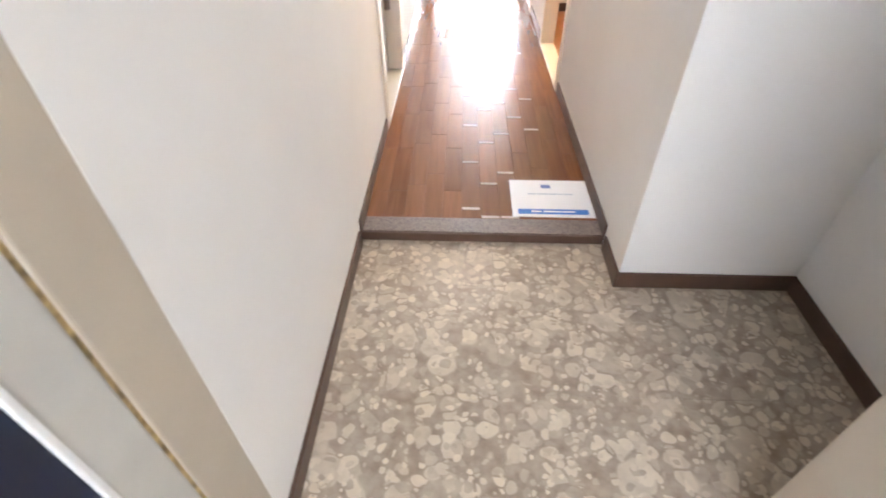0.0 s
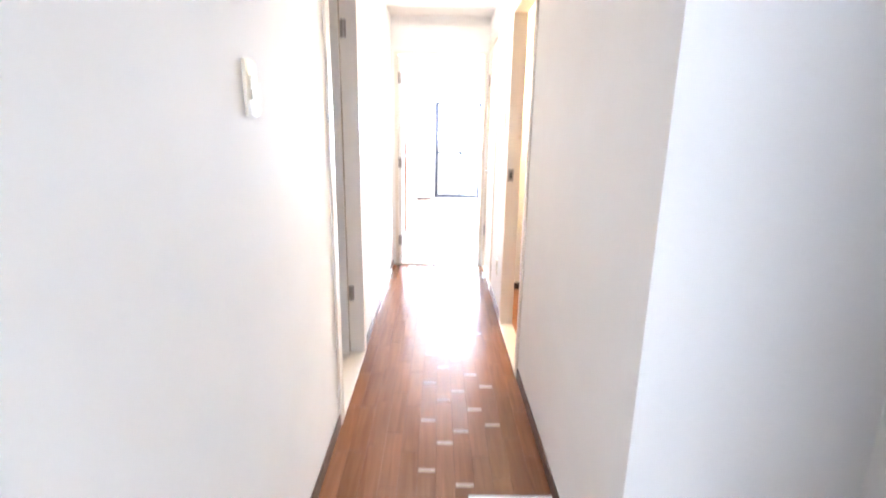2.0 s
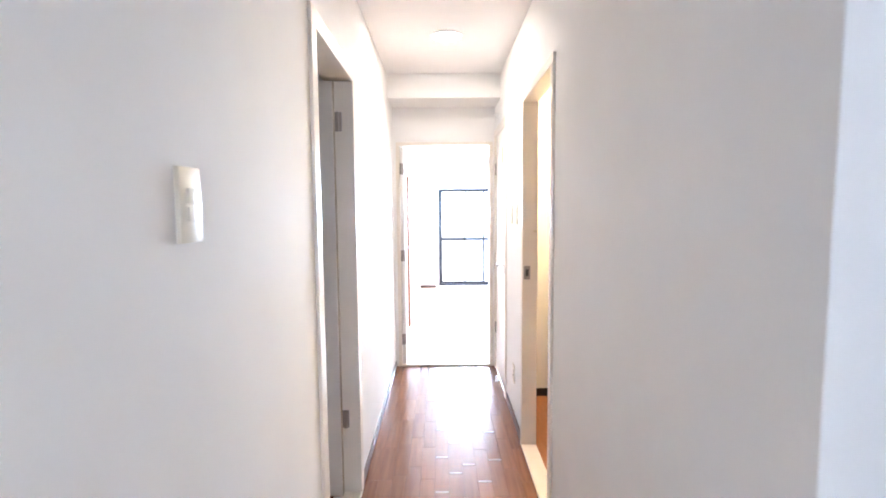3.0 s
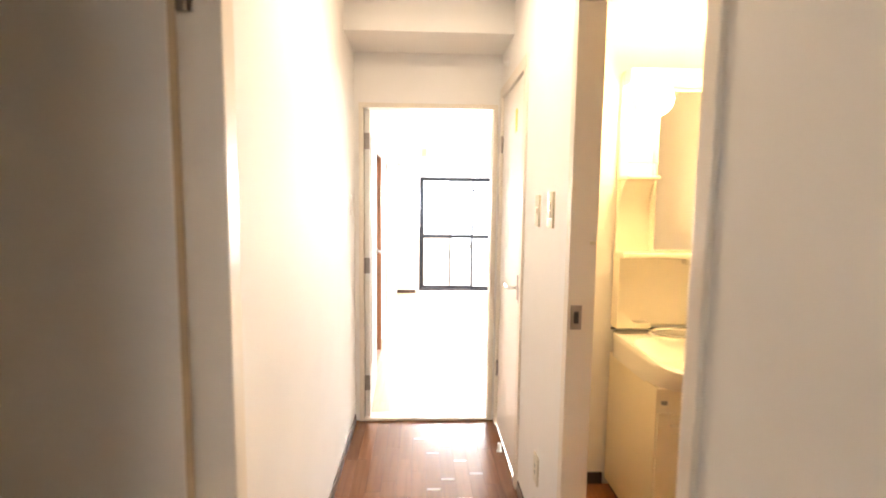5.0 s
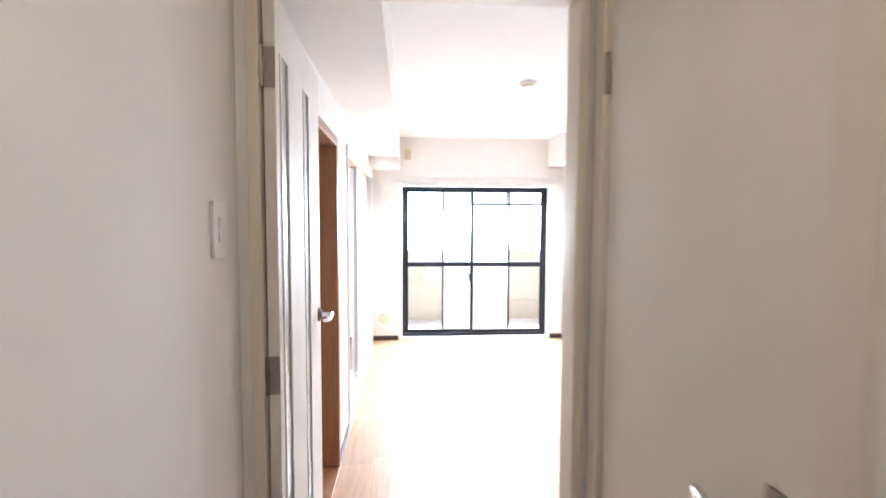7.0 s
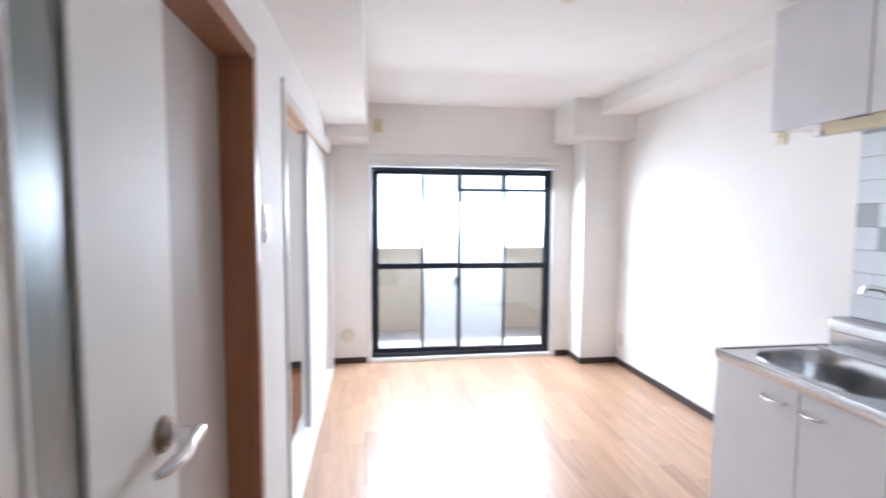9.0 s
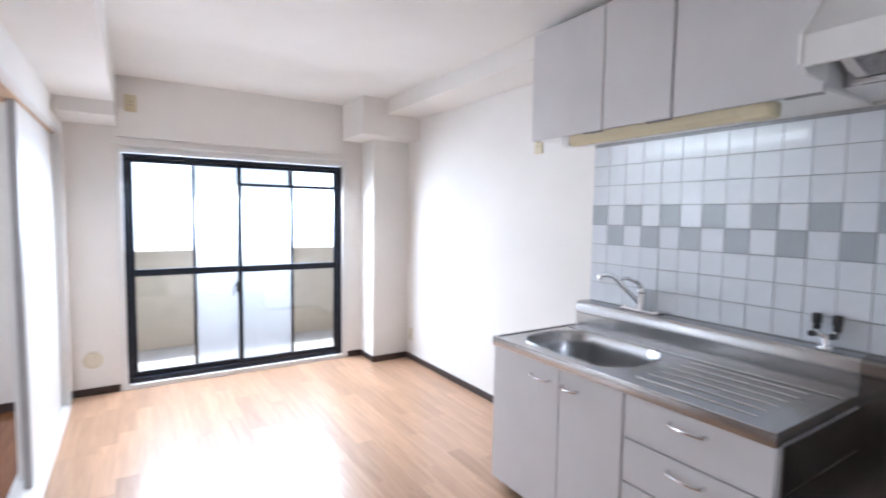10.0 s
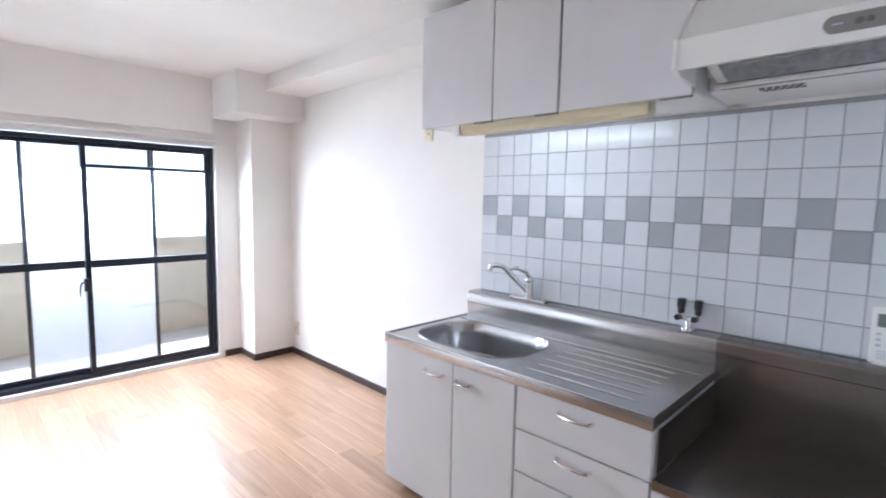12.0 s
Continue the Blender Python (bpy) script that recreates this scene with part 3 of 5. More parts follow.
# doorway of the washroom
casing("door_2", XR, 1, 3.045, 3.745, 2.05, 0.045, CREAM, "cream door frame with a pale threshold", WT + 0.003, sill=CREAM)
strike = tagged(new("strike_plate"), "steel strike plate set into the cream washroom jamb", "strike plate")
bar("plate", (XR - 0.002, 3.739, 1.025), (XR + 0.034, 3.7445, 1.105), BRASSY, strike, 0.001)
bar("slot", (XR + 0.008, 3.737, 1.045), (XR + 0.024, 3.7395, 1.085), BLACK, strike, 0.001)
latch = tagged(new("door_catch"), "small beige catch on the cream washroom jamb", "catch")
bar("body", (XR + 0.052, 3.736, 1.302), (XR + 0.07, 3.745, 1.314), BEIGEPLASTIC, latch, 0.002)

# shut toilet door
casing("door_3", XR, 1, 4.56, 5.21, 2.06, 0.06, CREAM, "cream frame round the shut toilet door", WT + 0.003)
wc = tagged(new("toilet_door"), "cream flush toilet door, shut, with a yellow sticker", "door")
bar("door_leaf", (XR + 0.004, 4.563, 0.01), (XR + 0.04, 5.207, 2.057), DOORPAINT, wc)
for z in (0.38, 1.78):
    bm = bmesh.new()
    add_cyl(bm, (XR - 0.004, 5.209, z - 0.05), (XR - 0.004, 5.209, z + 0.05), 0.007, n=10)
    part("hinge", bm, BRASSY, wc, "dull steel hinge")
lever(wc, (XR + 0.004, 4.625, 1.003), (-1, 0, 0), (0, 1, 0), 0.125)
bar("keeper", (XR - 0.013, 4.535, 0.94), (XR - 0.002, 4.556, 1.02), BRASSY, wc, 0.001)
bar("sticker", (XR + 0.002, 4.77, 1.80), (XR + 0.0045, 4.82, 1.92), YELLOW, wc, 0.0005, "yellow paper sticker")

# room door with two frosted strips, standing open along the wall
casing("door_4", YD0, 1, -0.137, 0.664, 2.0, 0.03, CREAM, "cream door frame at the end of the corridor", YD1 - YD0 + 0.012, "x", sill=CREAM)
rd = tagged(new("glazed_door"), "white door with two frosted glass strips, standing open", "door")
HX, HY = -0.102, 5.30
DW = 0.765
strips = ((0.045, 0.150), (0.395, 0.500))
cuts = [0.0] + [c for s in strips for c in s] + [DW]
for i in (0, 2, 4):
    bar("stile", (-0.030, cuts[i], 0.01), (0, cuts[i + 1], 1.99), LEAFSHEET, rd, 0.003)
for s in strips:
    bar("bottom_rail", (-0.030, s[0], 0.01), (0, s[1], 0.33), LEAFSHEET, rd, 0.001)
    bar("top_rail", (-0.030, s[0], 1.85), (0, s[1], 1.99), LEAFSHEET, rd, 0.001)
    bar("glass_strip", (-0.008, s[0] + 0.001, 0.33), (-0.003, s[1] - 0.001, 1.85), RIBBED, rd, 0.0, "frosted glass strip")
    for y0, y1 in ((s[0], s[0] + 0.008), (s[1] - 0.008, s[1])):
        bar("bead", (-0.0028, y0, 0.33), (0.004, y1, 1.85), WHITEFRAME, rd, 0.003)
lever(rd, (0, DW - 0.065, 1.04), (1, 0, 0), (0, -1, 0), rose=True)
for z in (0.25, 1.02, 1.80):
    bm = bmesh.new()
    add_box(bm, (-0.033, -0.004, z - 0.05), (0.0, -0.001, z + 0.05), 0.001)
    add_cyl(bm, (-0.034, -0.006, z - 0.05), (-0.034, -0.006, z + 0.05), 0.007, n=10)
    part("hinge", bm, BRASSY, rd, "dull steel hinge")
rd.matrix_world = pose(HX, HY, 0, 0, 0, 2.2)

# brown framed closet door in the room
casing("door_5", RL, -1, 5.95, 6.745, 1.82, 0.05, JAMBWOOD, "brown wooden door frame", 0.125, sill=JAMBWOOD)
cd = tagged(new("closet_door"), "beige closet door sheet, shut, in a brown frame", "door")
bar("panel", (RL - 0.110, 5.951, 0.02), (RL - 0.085, 6.744, 1.819), material("beige_door_sheet", (0.42, 0.36, 0.315), 0.6, 0, 4, 0.04), cd)

# white framed sliding door, one half open
casing("door_6", RL, -1, 7.30, 9.50, 1.88, 0.03, WHITEFRAME, "white sliding door frame with a track", 0.125, sill=WHITEFRAME)
sd = tagged(new("sliding_door"), "white sliding door panel, half open", "sliding door")
bar("panel", (RL - 0.065, 8.34, 0.022), (RL - 0.04, 9.497, 1.868), WHITEFRAME, sd)
bar("edge_strip", (RL - 0.068, 8.315, 0.022), (RL - 0.037, 8.345, 1.868), material("grey_edge", (0.36, 0.35, 0.35), 0.4, 0, 9, 0.05), sd)
sd2 = tagged(new("sliding_door"), "white sliding door panel behind the first, pushed aside", "sliding door")
bar("panel", (RL - 0.105, 8.42, 0.022), (RL - 0.08, 9.497, 1.868), WHITEFRAME, sd2)
tr = tagged(new("sliding_track"), "pale wooden overhead track of the sliding door", "track", kind="structure")
bar("rail", (RL - 0.075, 7.302, 1.869), (RL - 0.03, 9.498, 1.8795), PALEWOOD, tr, 0.001)
bar("rail", (RL - 0.115, 7.302, 1.869), (RL - 0.09, 9.498, 1.8795), PALEWOOD, tr, 0.001)

# ---- window ----
win = tagged(new("window_1"), "dark aluminium sliding balcony window with a mid rail", "window", kind="structure")
WX0, WX1, WZ0, WZ1 = 0.18, 1.885, 0.04, 1.795
WYF = RW + 0.02
fr = 0.032
bar("window_frame", (WX0, WYF, WZ0), (WX0 + fr, WYF + 0.09, WZ1), FRAME, win)
bar("window_frame", (WX1 - fr, WYF, WZ0), (WX1, WYF + 0.09, WZ1), FRAME, win)
bar("window_frame", (WX0 + fr, WYF, WZ1 - fr), (WX1 - fr, WYF + 0.09, WZ1), FRAME, win)
bar("window_frame", (WX0 + fr, WYF, WZ0), (WX1 - fr, WYF + 0.09, WZ0 + fr), FRAME, win)


def sash(x0, x1, y):
    s = tagged(new("sash", bpy.data.meshes.new("sash")), "dark aluminium sliding sash")
    s.parent = win
    z0, z1 = WZ0 + fr, WZ1 - fr
    bar("stile", (x0, y, z0), (x0 + 0.034, y + 0.026, z1), FRAME, s)
    bar("stile", (x1 - 0.034, y, z0), (x1, y + 0.026, z1), FRAME, s)
    bar("rail", (x0 + 0.034, y, z0), (x1 - 0.034, y + 0.026, z0 + 0.035), FRAME, s)
    bar("rail", (x0 + 0.034, y, z1 - 0.028), (x1 - 0.034, y + 0.026, z1), FRAME, s)
    bar("mid_rail", (x0 + 0.034, y - 0.002, 0.858), (x1 - 0.034, y + 0.026, 0.912), FRAME, s)
    for a, b in ((z0 + 0.035, 0.858), (0.912, z1 - 0.028)):
        p = bar("pane", (x0 + 0.034, y + 0.011, a), (x1 - 0.034, y + 0.015, b), PANE, s, 0.0, "clear glass pane")
        p.visible_shadow = False
    return s


sash(WX0 + fr, 1.018, WYF + 0.045)
rs = sash(0.982, WX1 - fr, WYF + 0.012)
bar("transom", (1.016, WYF + 0.014, 1.585), (WX1 - fr - 0.034, WYF + 0.034, 1.610), FRAME, rs, 0.002)
bar("mullion", (1.405, WYF + 0.014, 1.610), (1.420, WYF + 0.034, WZ1 - fr - 0.028), FRAME, rs, 0.002)
crescent = new("crescent_lock", bpy.data.meshes.new("crescent_lock"))
crescent.parent = win
bm = bmesh.new()
add_box(bm, (0.962, WYF - 0.012, 0.69), (0.996, WYF + 0.012, 0.785), 0.004, 2)
part("lock_body", bm, BLACK, crescent)
bm = bmesh.new()
add_tube(bm, [(0.972, WYF - 0.012, 0.755), (0.950, WYF - 0.018, 0.76), (0.938, WYF - 0.02, 0.73), (0.936, WYF - 0.02, 0.66)], [0.008, 0.008, 0.006, 0.005])
part("lock_lever", bm, BLACK, crescent)
scr = tagged(new("insect_screen"), "grey insect screen in a dark sliding frame outside the glass", "insect screen")
for x in (0.648, 1.446):
    bar("stile", (x, WYF + 0.105, 0.035), (x + 0.026, WYF + 0.122, 1.79), FRAME, scr)
for z in (0.035, 0.875, 1.765):
    bar("rail", (0.674, WYF + 0.105, z), (1.446, WYF + 0.122, z + 0.025), FRAME, scr)
for z0, z1 in ((0.06, 0.875), (0.90, 1.765)):
    p = bar("mesh", (0.674, WYF + 0.112, z0), (1.446, WYF + 0.114, z1), SCREEN, scr, 0.0, "fine grey mesh")
    p.visible_shadow = False
wt = tagged(new("window_trim"), "white painted wooden trim round the balcony window", "trim", kind="structure")
bar("trim", (0.140, RW - 0.012, 0.0), (0.178, RW + 0.02, 1.83), WHITEFRAME, wt)
bar("trim", (1.888, RW - 0.012, 0.0), (1.926, RW + 0.02, 1.83), WHITEFRAME, wt)
bar("trim", (0.178, RW - 0.012, 1.797), (1.888, RW + 0.02, 1.83), WHITEFRAME, wt)
bar("sill", (0.178, RW - 0.018, 0.0), (1.888, RW + 0.02, 0.037), WHITEFRAME, wt)
cr = tagged(new("curtain_rail"), "thin white metal curtain rail over the window", "curtain rail")
bm = bmesh.new()
add_box(bm, (0.12, RW - 0.048, 1.845), (1.97, RW - 0.03, 1.862), 0.004, 2)
part("rail", bm, PLASTIC_WHITE, cr)
for x in (0.2, 1.05, 1.9):
    bar("bracket", (x, RW - 0.03, 1.845), (x + 0.02, RW, 1.87), PLASTIC_WHITE, cr, 0.002)


# ---- small fittings on walls and ceilings ----
def wall_plate(name, centre, w, h, normal, label, mat=PLASTIC, toggles=1, holes=False, lamp=None):
    """A cover plate with rocker switches or sockets on a wall with the given normal."""
    t = tagged(new(name), label, "socket" if holes else "switch")
    c, n = Vector(centre), Vector(normal)
    side = Vector((0, 0, 1)).cross(n)
    def slab(nm, du, dz, uw, uh, d0, d1, m):
        p = c + side * du + Vector((0, 0, dz))
        e = Vector([abs(side[i]) * uw / 2 + (uh / 2 if i == 2 else 0) for i in range(3)])
        bm = bmesh.new()
        a, b = p - e + n * d0, p + e + n * d1
        add_box(bm, [min(x, y) for x, y in zip(a, b)], [max(x, y) for x, y in zip(a, b)], 0.0015, 2)
        part(nm, bm, m, t)
    slab("plate", 0, 0, w, h, 0, 0.008, mat)
    for i in range(toggles):
        z = (i - (toggles - 1) / 2) * h * 0.24
        if holes:
            for u in (-0.006, 0.006):
                slab("slot", u, z, 0.003, 0.011, 0.0075, 0.0088, BLACK)
        else:
            slab("rocker", 0, z, w * 0.36, h * 0.2, 0.007, 0.012, mat)
    if lamp:
        slab("pilot_lamp", 0, -h * 0.02, 0.005, 0.006, 0.0115, 0.013, lamp)
    return t


wall_plate("light_switch", (XL, 1.727, 1.455), 0.072, 0.125, (1, 0, 0), "ivory plastic light switch on the corridor wall", toggles=2)
wall_plate("light_switch", (XL, 5.148, 1.40), 0.072, 0.125, (1, 0, 0), "white plastic light switch beside the room door", PLASTIC_WHITE, 2)
wall_plate("light_switch", (XR, 4.23, 1.40), 0.072, 0.13, (-1, 0, 0), "yellowed plastic light switch beside the washroom", BEIGEPLASTIC, 1)
wall_plate("light_switch", (XR, 4.02, 1.408), 0.076, 0.135, (-1, 0, 0), "yellowed plastic light switch with a pilot lamp", BEIGEPLASTIC, 2, lamp=BLUEPRINT)
wall_plate("wall_socket", (XR, 4.12, 0.33), 0.07, 0.12, (-1, 0, 0), "ivory wall socket low on the corridor wall", holes=True, toggles=2)
wall_plate("light_switch", (RL, 6.92, 1.336), 0.07, 0.12, (1, 0, 0), "white plastic light switch by the sliding door", PLASTIC_WHITE, 3)
wall_plate("wall_socket", (RR, 9.326, 0.24), 0.07, 0.12, (-1, 0, 0), "ivory wall socket low on the room wall", holes=True, toggles=2)
wall_plate("aircon_socket", (0.245, RW - 0.05, 2.15), 0.075, 0.12, (0, -1, 0), "yellowed socket high on the beam", BEIGEPLASTIC, 2, True)
wall_plate("aircon_socket", (RR, 7.66, 1.82), 0.07, 0.115, (-1, 0, 0), "yellowed socket high beside the cabinets", BEIGEPLASTIC, 2, True)
cap = tagged(new("vent_cap"), "round beige plastic cap low on the window wall", "vent cap")
bm = bmesh.new()
add_cyl(bm, (-0.033, RW, 0.262), (-0.033, RW - 0.012, 0.262), 0.065, 0.060, 32)
part("cover", bm, PLASTIC, cap)
bm = bmesh.new()
add_cyl(bm, (-0.033, RW - 0.012, 0.262), (-0.033, RW - 0.017, 0.262), 0.045, 0.040, 32)
part("disc", bm, PLASTIC, cap)
sm = tagged(new("ceiling_rose"), "round white ceiling lamp socket", "lamp socket")
bm = bmesh.new()
add_cyl(bm, (1.046, 7.34, CEIL_ROOM), (1.046, 7.34, CEIL_ROOM - 0.014), 0.062, 0.055, 32)
part("base", bm, PLASTIC_WHITE, sm)
bm = bmesh.new()
add_cyl(bm, (1.046, 7.34, CEIL_ROOM - 0.014), (1.046, 7.34, CEIL_ROOM - 0.034), 0.046, 0.036, 32)
part("socket", bm, PLASTIC, sm)
dl = tagged(new("downlight"), "round recessed ceiling downlight, lit warm white", "ceiling light")
bm = bmesh.new()
ring = [(0.095 + 0.012 * math.cos(a), 0.006 * math.sin(a)) for a in [k * math.tau / 8 for k in range(8)]]
vs = [[bm.verts.new((0.275 + r * math.cos(u), 4.05 + r * math.sin(u), CEIL_HALL - 0.003 + z)) for r, z in ring] for u in [k * math.tau / 36 for k in range(36)]]
for i in range(36):
    for k in range(8):
        bm.faces.new((vs[i][k], vs[i][(k + 1) % 8], vs[(i + 1) % 36][(k + 1) % 8], vs[(i + 1) % 36][k]))
part("trim_ring", bm, PLASTIC_WHITE, dl)
bm = bmesh.new()
add_cyl(bm, (0.275, 4.05, CEIL_HALL - 0.001), (0.275, 4.05, CEIL_HALL - 0.006), 0.090, n=36)
part("lens", bm, DOWNLIGHT, dl, "glowing round lens")
hook = tagged(new("door_closer_hook"), "small white plastic fitting high on the corridor wall", "hook")
bm = bmesh.new()
add_cyl(bm, (XR, 5.05, 2.22), (XR - 0.012, 5.05, 2.22), 0.018)
add_ball(bm, (XR - 0.02, 5.05, 2.22), 0.012)
part("body", bm, PLASTIC_WHITE, hook)

stop = tagged(new("door_stop"), "small white door stop on the floor by the toilet door", "door stop")
bm = bmesh.new()
add_cyl(bm, (XR - 0.03, 4.88, 0), (XR - 0.03, 4.88, 0.006), 0.017, 0.015)
add_cyl(bm, (XR - 0.03, 4.88, 0.006), (XR - 0.03, 4.88, 0.045), 0.010, 0.012)
part("post", bm, PLASTIC_WHITE, stop)

# ---- entrance ----
ef = tagged(new("entry_door_frame"), "beige painted steel entrance frame with an aged rubber seal", "door frame", kind="structure")
for sgn, x in ((-1, XL), (1, 0.805)):
    s = -sgn
    bar("reveal", (min(x, x - s * 0.075), 0.615, GZ), (max(x, x - s * 0.075), 0.72 if sgn < 0 else 0.745, 2.05), STEELFRAME, ef, 0.004)
    bar("seal", (min(x - s * 0.004, x - s * 0.06), 0.608, GZ), (max(x - s * 0.004, x - s * 0.06), 0.615, 2.05), GASKET, ef, 0.001, "yellowed rubber seal")
    bar("stop", (min(x - s * 0.002, x - s * 0.075), 0.535, GZ), (max(x - s * 0.002, x - s * 0.075), 0.608, 2.05), STEELGREY, ef, 0.004)
    bar("edge", (min(x - s * 0.006, x - s * 0.075), 0.36, GZ), (max(x - s * 0.006, x - s * 0.075), 0.535, 2.05), STEELGREY if sgn > 0 else NAVY, ef, 0.004)
bar("edge_trim", (XL - 0.07, 0.526, GZ), (XL + 0.001, 0.5345, 2.05), PLASTIC_WHITE, ef, 0.002, "pale worn edge")
bar("head", (XL - 0.07, 0.36, 2.05), (0.87, 0.735, 2.10), STEELFRAME, ef, 0.004)
bar("threshold", (XL, 0.30, -0.06), (0.805, 0.44, GZ + 0.006), STEEL_DARKENED, ef, 0.003, "worn steel threshold")
ed = tagged(new("entrance_door"), "dark blue steel entrance door swung open outwards", "door")
bar("door_leaf", (XL - 0.055, -0.62, GZ), (XL - 0.012, 0.352, 2.04), NAVY, ed, 0.004)
bar("edge_strip", (XL - 0.058, 0.352, GZ), (XL - 0.010, 0.358, 2.04), STEELGREY, ed, 0.002)
lever(ed, (XL - 0.012, -0.54, 1.0), (1, 0, 0), (0, 1, 0))

card = tagged(new("welcome_sheet"), "white paper sheet with a blue printed bar on the floor", "paper sheet")
bar("sheet", (0.385, 1.835, 0.0005), (0.706, 2.09, 0.0025), SHEET, card, 0.0)
bar("blue_bar", (0.408, 1.852, 0.0025), (0.683, 1.884, 0.0032), BLUEPRINT, card, 0.0, "blue printed bar")
bar("emblem", (0.515, 2.030, 0.0025), (0.555, 2.055, 0.0032), material("dull_blue_print", (0.10, 0.15, 0.38), 0.6), card, 0.0, "dull blue printed block")
for k, (x0, x1) in enumerate(((0.455, 0.49), (0.495, 0.54), (0.545, 0.575), (0.58, 0.60), (0.605, 0.64))):
    bar("text_bar", (x0, 1.985, 0.0025), (x1, 1.992, 0.0031), GREYPRINT, card, 0.0)
for x0, x1 in ((0.46, 0.50), (0.508, 0.575), (0.58, 0.63)):
    bar("text_bar", (x0, 1.864, 0.0032), (x1, 1.873, 0.0037), SHEET, card, 0.0)


# ---- kitchen ----
KX, KB = 1.747, RR - 0.008      # front and back of the units
KY0, KY1 = 5.955, 7.225         # sink unit
KZ = 0.765


def pull(parent, a, b, out=(-1, 0, 0)):
    """A thin bent bar handle from a to b."""
    a, b, o = Vector(a), Vector(b), Vector(out)
    bm = bmesh.new()
    d = (b - a)
    add_tube(bm, [a, a + o * 0.020 + d * 0.04, a + o * 0.030 + d * 0.18, a + o * 0.033 + d * 0.5, a + o * 0.030 + d * 0.82, a + o * 0.020 + d * 0.96, b], [0.008, 0.007, 0.006, 0.006, 0.006, 0.007, 0.008], 10)
    part("handle", bm, CHROME, parent, "chrome bar handle")


sink_unit = tagged(new("sink_cabinet"), "pale grey sink cabinet with two doors and three drawers", "kitchen cabinet")
bm = bmesh.new()
add_box(bm, (KX + 0.024, KY0, 0.06), (KX + 0.034, KY1, 0.73))
add_box(bm, (KX + 0.034, KY0, 0.06), (KB, KY0 + 0.016, 0.73))
add_box(bm, (KX + 0.024, KY1 - 0.016, 0.05), (KB, KY1, 0.73))
add_box(bm, (KX + 0.034, KY0 + 0.016, 0.06), (KB, KY1 - 0.016, 0.076))
part("carcass", bm, UNIT, sink_unit, smooth=False)
bar("plinth", (KX + 0.06, KY0 + 0.01, 0), (KX + 0.08, KY1 - 0.03, 0.06), BASE, sink_unit)
bar("plinth", (KX + 0.08, KY1 - 0.05, 0), (KB, KY1 - 0.03, 0.06), BASE, sink_unit)
for y0, y1, hy0, hy1 in ((6.786, KY1 - 0.002, 6.83, 6.945), (6.466, 6.780, 6.675, 6.760)):
    d = bar("door", (KX + 0.004, y0, 0.05), (KX + 0.022, y1, 0.722), UNIT, sink_unit, 0.002)
    pull(d, (KX + 0.004, hy1, 0.655), (KX + 0.004, hy0, 0.655))
for z0, z1 in ((0.562, 0.722), (0.396, 0.555), (0.226, 0.389), (0.05, 0.219)):
    d = bar("drawer", (KX + 0.004, KY0 + 0.004, z0), (KX + 0.022, 6.456, z1), UNIT, sink_unit, 0.002)
    pull(d, (KX + 0.004, 6.275, z1 - 0.045), (KX + 0.004, 6.150, z1 - 0.045))

# stainless worktop with a pressed bowl, one mesh with a hole cut by its own grid
top = tagged(new("sink_worktop"), "stainless steel worktop with a sink bowl and drainer", "worktop")


def rounded(cx, cy, hx, hy, r, n=8):
    pts = []
    for k, (sx, sy) in enumerate(((1, 1), (-1, 1), (-1, -1), (1, -1))):
        for i in range(n + 1):
            a = (k + i / n) * math.pi / 2
            pts.append((cx + sx * (hx - r) + r * math.cos(a), cy + sy * (hy - r) + r * math.sin(a)))
    return pts


BX, BY, BHX, BHY = 2.020, 6.858, 0.208, 0.300
bm = bmesh.new()
outer = [(2.335, KY1), (KX - 0.006, KY1), (KX - 0.006, KY0), (2.335, KY0)]
rim = [bm.verts.new((x, y, KZ)) for x, y in rounded(BX, BY, BHX, BHY, 0.15)]
n4 = len(rim) // 4
corners = [bm.verts.new((x, y, KZ)) for x, y in outer]
for k in range(4):
    seg = rim[k * n4:(k + 1) * n4]
    for u, v in zip(seg, seg[1:]):
        bm.faces.new((corners[k], v, u))
    bm.faces.new((corners[k], corners[(k + 1) % 4], rim[((k + 1) * n4) % len(rim)], seg[-1]))
levels = [(0.0, 0.004, 0.15), (0.006, -0.006, 0.15), (0.012, -0.06, 0.145), (0.022, -0.15, 0.14), (0.06, -0.175, 0.11), (0.12, -0.18, 0.06)]
last = rim
for inset, dz, r in levels:
    loop = [bm.verts.new((x, y, KZ + dz)) for x, y in rounded(BX, BY, BHX - inset, BHY - inset, min(r, BHX - inset - 0.005))]
    for i in range(len(loop)):
        j = (i + 1) % len(loop)
        bm.faces.new((last[i], last[j], loop[j], loop[i]))
    last = loop
bm.faces.new(last)
add_box(bm, (KX - 0.006, KY0, KZ - 0.04), (KX + 0.0, KY1, KZ - 0.0005), 0.002, 2)
add_box(bm, (KX + 0.0, KY1 - 0.006, KZ - 0.04), (2.335, KY1, KZ - 0.0005))
add_box(bm, (KX + 0.0, KY0, KZ - 0.04), (2.335, KY0 + 0.004, KZ - 0.0005))
bmesh.ops.recalc_face_normals(bm, faces=bm.faces)
part("bowl_and_top", bm, STEEL, top)
